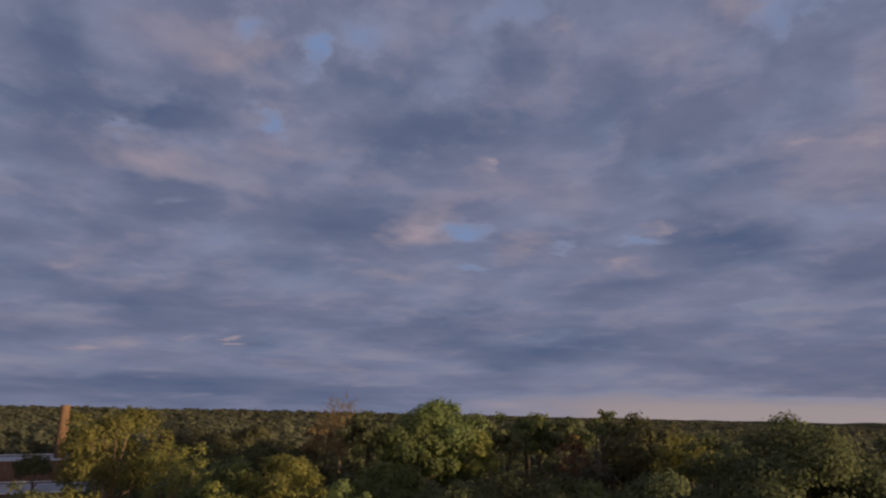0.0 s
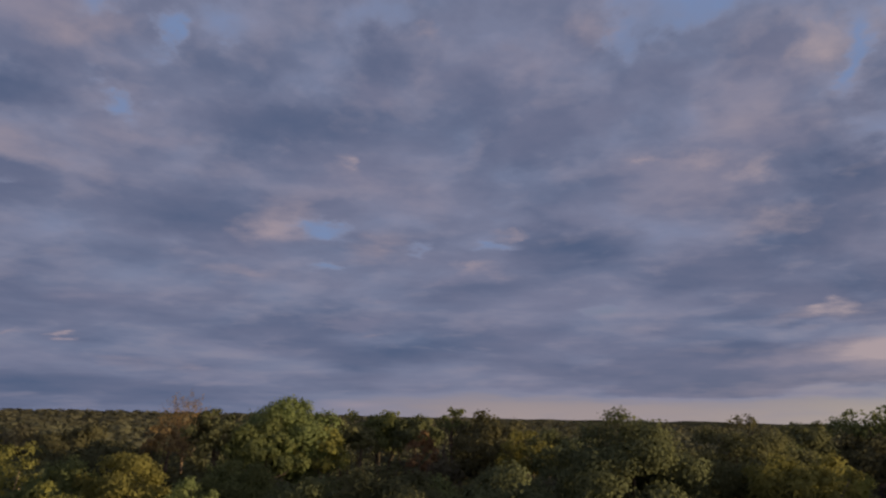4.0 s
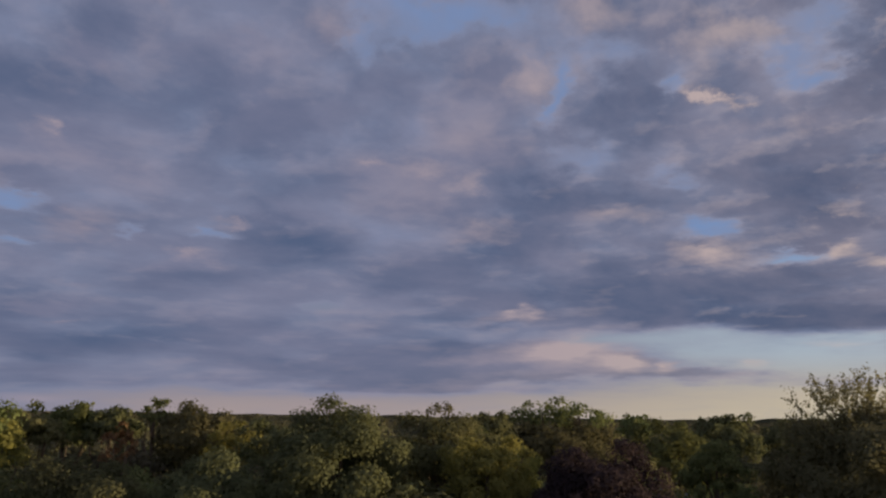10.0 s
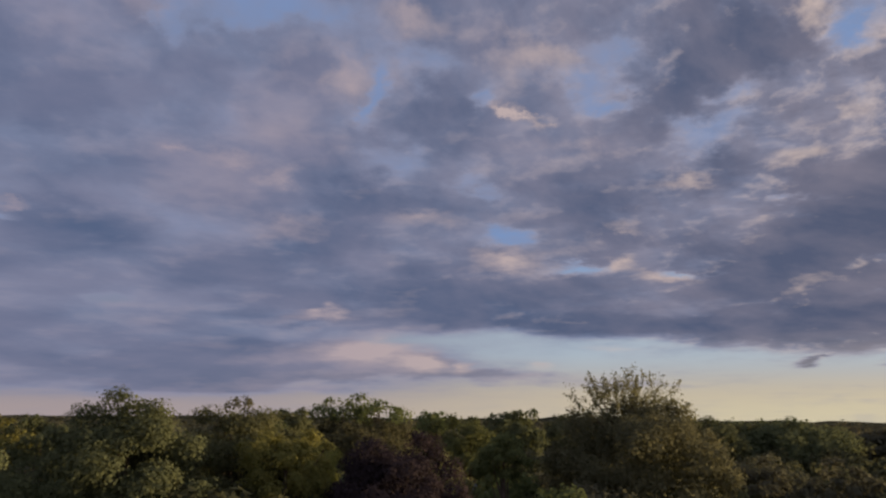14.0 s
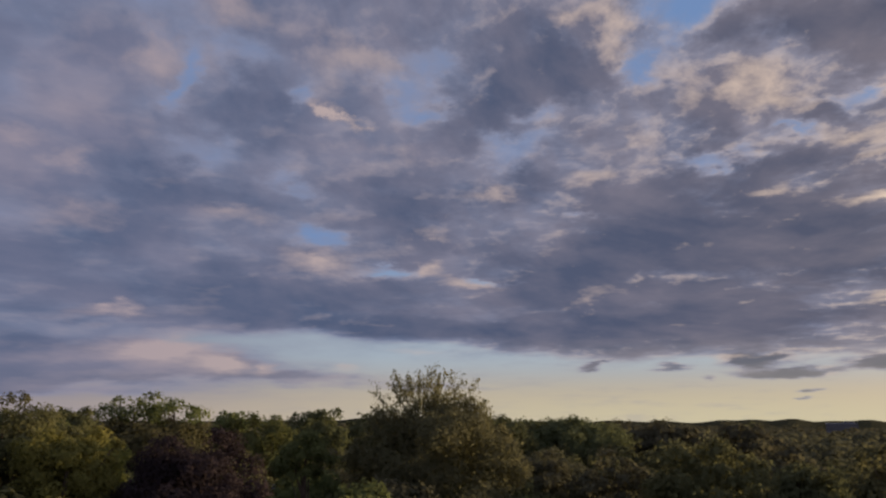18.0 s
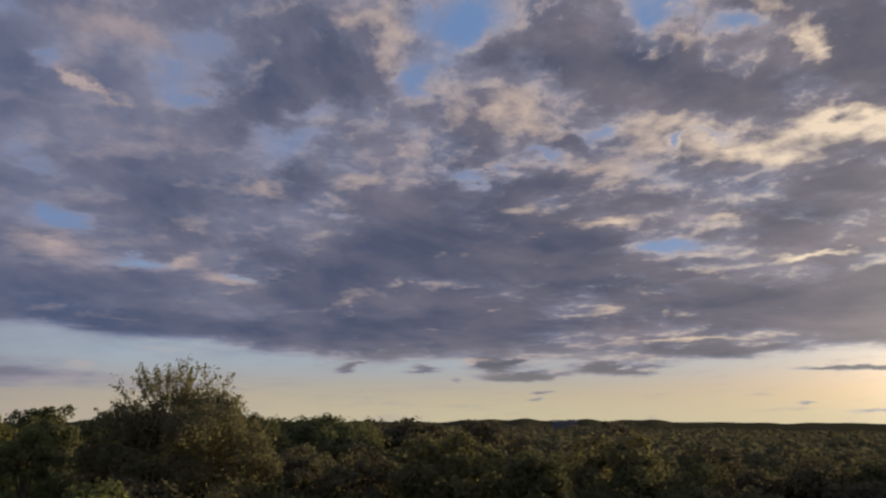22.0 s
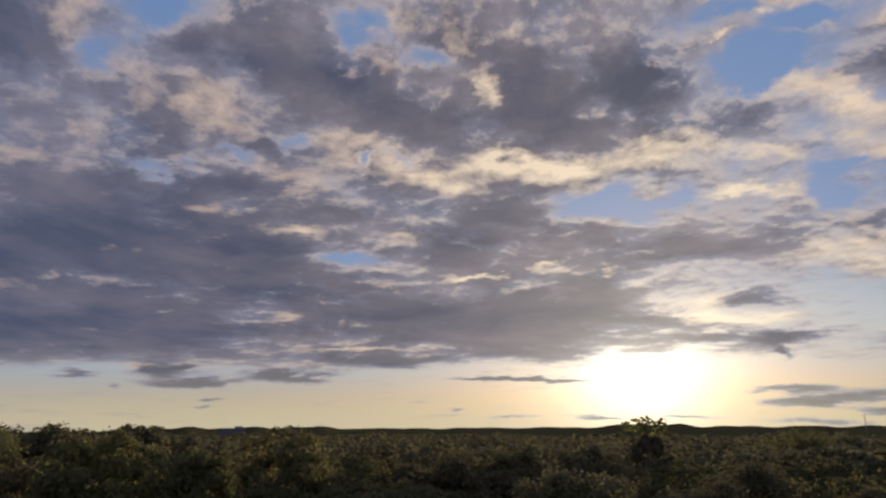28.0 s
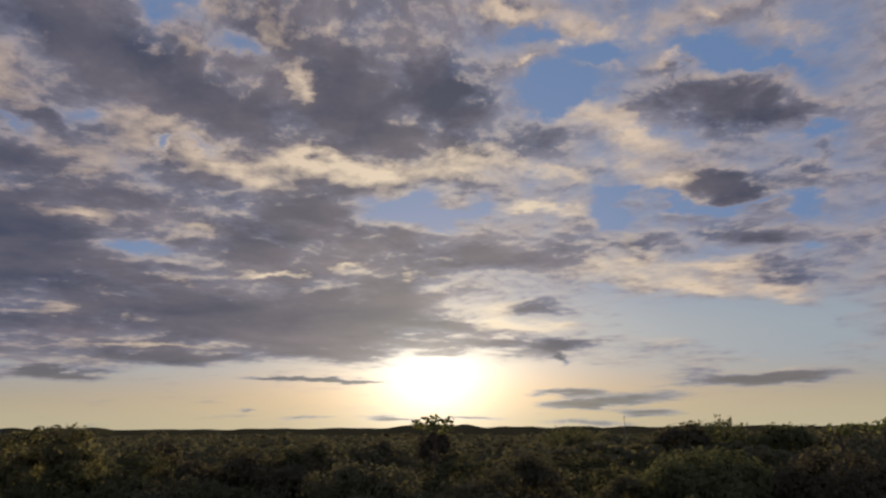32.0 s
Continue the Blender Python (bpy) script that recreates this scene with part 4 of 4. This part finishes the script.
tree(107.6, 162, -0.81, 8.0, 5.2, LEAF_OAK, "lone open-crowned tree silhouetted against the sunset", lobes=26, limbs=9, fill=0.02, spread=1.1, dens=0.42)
tree(107.6, 177, -2.02, 9.7, 9.3, LEAF_WOOD_SHADED, "dark green broadleaf tree with a dense crown")
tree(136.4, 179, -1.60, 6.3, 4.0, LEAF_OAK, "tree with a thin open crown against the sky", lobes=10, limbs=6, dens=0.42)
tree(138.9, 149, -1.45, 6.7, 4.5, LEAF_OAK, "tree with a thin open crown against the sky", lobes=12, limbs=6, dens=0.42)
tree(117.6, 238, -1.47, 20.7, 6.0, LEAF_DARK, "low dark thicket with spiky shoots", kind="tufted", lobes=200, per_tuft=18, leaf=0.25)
tree(79.9, 296, -0.72, 18.3, 12.0, LEAF_WOOD_SHADED, "tree with a thin open crown against the sky", lobes=20, dens=0.42)
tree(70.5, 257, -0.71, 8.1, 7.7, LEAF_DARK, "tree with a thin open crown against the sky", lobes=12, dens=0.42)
tree(79.8, 317, -0.68, 12.4, 11.8, LEAF_WOOD_SHADED, "tree with a thin open crown against the sky", lobes=14, dens=0.42)
tree(94.7, 86, -4.63, 18.6, 12.0, LEAF_WOOD_SHADED, "dark green broadleaf tree with a dense crown")
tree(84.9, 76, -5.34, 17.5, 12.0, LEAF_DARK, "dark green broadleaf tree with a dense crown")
tree(114.6, 77, -5.49, 16.1, 12.0, LEAF_WOOD_SHADED, "dark green broadleaf tree with a dense crown")
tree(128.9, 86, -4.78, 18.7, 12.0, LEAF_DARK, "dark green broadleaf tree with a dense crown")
tree(137.5, 81, -4.96, 15.7, 12.0, LEAF_WOOD_SHADED, "dark green broadleaf tree with a dense crown")
tree(103.9, 67, -6.43, 13.1, 12.0, LEAF_WOOD_SHADED, "dark green broadleaf tree with a dense crown")


# ------------------------------------------------------------------ further trees of the wood, seen from above between the named ones
def fillers():
    rng = random.Random(11)
    protos = []
    for k, (mat, w, lab) in enumerate(((LEAF_WOOD_SHADED, 8, "mixed green woodland tree with a rounded crown"), (LEAF_DARK, 9, "dark green woodland tree with a rounded crown"),
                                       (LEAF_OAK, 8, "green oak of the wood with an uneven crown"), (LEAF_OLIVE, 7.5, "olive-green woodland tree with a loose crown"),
                                       (LEAF_DARK, 7, "narrow dark green woodland tree"), (LEAF_WOOD_SHADED, 9.5, "broad mixed green woodland tree"))):
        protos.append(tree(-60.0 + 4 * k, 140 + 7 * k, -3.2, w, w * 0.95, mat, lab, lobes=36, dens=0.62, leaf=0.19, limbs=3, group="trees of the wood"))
    d = 46.0
    while d < 92:
        step = 8.4
        n = int(radians(196) * d / step)
        for k in range(n):
            az = -54 + 196 * (k + rng.uniform(0.15, 0.85)) / n
            dd = d + rng.uniform(-2, 2)
            if (az < -38 and dd > 50) or 70.5 < az < 76.5 or 33.4 < az < 35.6:
                continue
            # towards the sunset only the browner and darker crowns: shade put in by colour
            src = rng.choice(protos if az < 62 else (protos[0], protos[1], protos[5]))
            top0 = EYE + src.location.to_2d().length * math.tan(radians(-3.2))
            want = rng.uniform(13.0, 16.8) - 2.2 * west_drop(az)
            if dd < 60:
                want = min(want, 20 - 0.075 * dd - west_drop(az))
            p = spot_at(az, dd)
            ob = copy_thing(src, Matrix.LocRotScale(p, Euler((0, 0, rng.uniform(0, 6.28))), None))
            s = want / top0
            w = s * rng.uniform(0.9, 1.25)
            ob.scale = (w, w, s)
        d += step * 0.95


fillers()


# ------------------------------------------------------------------ the flat-roofed building and its chimney
BRICK = mottled("brown_brick", (0.16, 0.085, 0.055), (0.27, 0.16, 0.11), 1.4, 0.9, 0.4)
CHIMNEY_BRICK = mottled("orange_brick", (0.15, 0.080, 0.045), (0.25, 0.145, 0.085), 0.8, 0.85, 0.4)
ROOF_FELT = mottled("grey_roof_membrane", (0.26, 0.26, 0.28), (0.42, 0.42, 0.45), 0.15, 0.7, 0.2)
COPING = mottled("white_coping", (0.62, 0.61, 0.60), (0.82, 0.81, 0.79), 0.6, 0.5, 0.1)
CONCRETE = mottled("pale_concrete", (0.16, 0.15, 0.15), (0.25, 0.24, 0.23), 0.3, 0.8, 0.2)


def box(bm, x0, y0, z0, x1, y1, z1, bevel=0.0):
    r = bmesh.ops.create_cube(bm, size=1.0, matrix=Matrix.LocRotScale(((x0 + x1) / 2, (y0 + y1) / 2, (z0 + z1) / 2), None, (x1 - x0, y1 - y0, z1 - z0)))
    if bevel:
        es = {e for v in r["verts"] for e in v.link_edges}
        bmesh.ops.bevel(bm, geom=list(es), offset=bevel, segments=2, affect="EDGES")


def part_box(name, mat, parent, *dims, bevel=0.0, label=""):
    bm = bmesh.new()
    box(bm, *dims, bevel=bevel)
    return part(name, bm, mat, parent, label)


def flat_block(name, label, az, dist, width, depth, height):
    root = new(name)
    root.location = spot_at(az, dist)
    root.rotation_euler = (0, 0, radians(-az))
    tagged(root, label, "building")
    w, d, h, t = width / 2, depth, height, 0.35
    part_box("wall", BRICK, root, -w, 0, 0, w, t, h)
    part_box("wall", BRICK, root, -w, d - t, 0, w, d, h)
    part_box("wall", BRICK, root, -w, t, 0, -w + t, d - t, h)
    part_box("wall", BRICK, root, w - t, t, 0, w, d - t, h)
    part_box("roof", ROOF_FELT, root, -w + t, t, h - 0.55, w - t, d - t, h - 0.25)
    for dims in ((-w - 0.08, -0.08, h, w + 0.08, t + 0.08, h + 0.18), (-w - 0.08, d - t - 0.08, h, w + 0.08, d + 0.08, h + 0.18),
                 (-w - 0.08, t + 0.08, h, -w + t + 0.08, d - t - 0.08, h + 0.18), (w - t - 0.08, t + 0.08, h, w + 0.08, d - t - 0.08, h + 0.18)):
        part_box("coping", COPING, root, *dims, bevel=0.03, label="white metal roof edge")
    return root


low_wing = flat_block("school_wing", "low brown brick wing with a pale grey flat roof", -46.5, 160, 40, 23, 6.0)
tall_block = flat_block("school_building", "brown brick building with a flat white-edged roof", -46.0, 184, 44, 20, 10.3)
chimney = tagged(new("chimney_stack"), "tall orange-brown brick chimney lit by the low sun", "chimney")
chimney.location = spot_at(-42.55, 196)
bm = bmesh.new()
tube(bm, [(0, 0, 0), (0, 0, 8), (0, 0, 15), (0, 0, 21.6)], [1.35, 1.25, 1.12, 1.0], 16)
part("shaft", bm, CHIMNEY_BRICK, chimney)
bm = bmesh.new()
tube(bm, [(0, 0, 21.6), (0, 0, 22.0)], [1.12, 1.12], 16)
part("crown_ring", bm, CHIMNEY_BRICK, chimney, "projecting brick top ring")

# ------------------------------------------------------------------ houses half hidden among the trees
SLATE = mottled("blue_grey_slate", (0.10, 0.11, 0.14), (0.19, 0.20, 0.24), 1.2, 0.6, 0.4)
RENDER_WHITE = mottled("white_render", (0.62, 0.62, 0.60), (0.80, 0.80, 0.78), 0.5, 0.85, 0.2)


def house(az, dist, ridge, turn, wall_mat, label):
    root = new("house")
    root.location = spot_at(az, dist)
    root.rotation_euler = (0, 0, radians(turn))
    tagged(root, label, "house")
    w, d, e = 5.0, 4.0, ridge - 3.2
    for dims in ((-w, -d, 0, w, -d + 0.3, e), (-w, d - 0.3, 0, w, d, e)):
        part_box("wall", wall_mat, root, *dims)
    for x in (-w, w - 0.3):
        bm = bmesh.new()
        prof = [(-d + 0.3, 0), (d - 0.3, 0), (d - 0.3, e), (0, ridge - 0.25), (-d + 0.3, e)]
        f = bm.faces.new([bm.verts.new((x, y, z)) for y, z in prof])
        ext = bmesh.ops.extrude_face_region(bm, geom=[f])
        bmesh.ops.translate(bm, verts=[v for v in ext["geom"] if isinstance(v, bmesh.types.BMVert)], vec=(0.3, 0, 0))
        bmesh.ops.recalc_face_normals(bm, faces=bm.faces)
        part("gable_wall", bm, wall_mat, root)
    for s in (-1, 1):
        bm = bmesh.new()
        q = [(-w - 0.4, s * (d + 0.5), e - 0.3), (w + 0.4, s * (d + 0.5), e - 0.3), (w + 0.4, 0, ridge), (-w - 0.4, 0, ridge)]
        f = bm.faces.new([bm.verts.new(p) for p in q])
        ext = bmesh.ops.extrude_face_region(bm, geom=[f])
        bmesh.ops.translate(bm, verts=[v for v in ext["geom"] if isinstance(v, bmesh.types.BMVert)], vec=(0, 0, 0.18))
        bmesh.ops.recalc_face_normals(bm, faces=bm.faces)
        part("roof_slope", bm, SLATE, root, "blue-grey slate roof")
    part_box("chimney", BRICK, root, w - 2.0, -0.4, ridge - 0.8, w - 1.2, 0.4, ridge + 1.0, bevel=0.03)
    return root


house(73.5, 108, 10.0, 20, BRICK, "brick house with a blue-grey slate roof among trees")
house(34.5, 112, 11.9, -125, RENDER_WHITE, "white-walled house with a slate roof hidden by trees")

# ------------------------------------------------------------------ far things on the skyline
far_block = new("office_block")
far_block.location = spot_at(75.9, 620, ground_height(*spot_at(75.9, 620).to_2d()))
far_block.rotation_euler = (0, 0, radians(-70))
tagged(far_block, "pale flat-roofed building standing above the far trees", "building")
base_z = far_block.location.z
part_box("wall", CONCRETE, far_block, -10, -5, 0, 10, 5, 15.2 - base_z)
part_box("roof", ROOF_FELT, far_block, -10.3, -5.3, 15.2 - base_z, 10.3, 5.3, 15.7 - base_z)
part_box("plant_room", CONCRETE, far_block, 2, -2.5, 15.7 - base_z, 8, 2.5, 17.2 - base_z)

mast = tagged(new("radio_mast"), "thin grey lattice mast above the far trees", "mast")
mp = spot_at(121.0, 700)
mast.location = (mp.x, mp.y, ground_height(mp.x, mp.y))
STEEL = mottled("galvanised_steel", (0.22, 0.22, 0.23), (0.34, 0.34, 0.35), 1.0, 0.45, 0.1, 0.8)
MH = 20.4 - mast.location.z
for a in range(3):
    bm = bmesh.new()
    c, s = math.cos(a * 2.0944), math.sin(a * 2.0944)
    tube(bm, [(c * 0.7, s * 0.7, 0), (c * 0.35, s * 0.35, MH)], [0.12, 0.09], 6)
    part("leg", bm, STEEL, mast)
for k in range(14):
    z0, z1 = MH * k / 14, MH * (k + 1) / 14
    for a in range(3):
        r0, r1 = 0.7 - 0.35 * k / 14, 0.7 - 0.35 * (k + 1) / 14
        bm = bmesh.new()
        tube(bm, [(math.cos(a * 2.0944) * r0, math.sin(a * 2.0944) * r0, z0), (math.cos((a + 1) * 2.0944) * r1, math.sin((a + 1) * 2.0944) * r1, z1)], [0.05, 0.05], 5)
        part("brace", bm, STEEL, mast)
bm = bmesh.new()
tube(bm, [(0, 0, MH - 0.2), (0, 0, MH + 2.2)], [0.12, 0.05], 6)
part("antenna", bm, STEEL, mast)
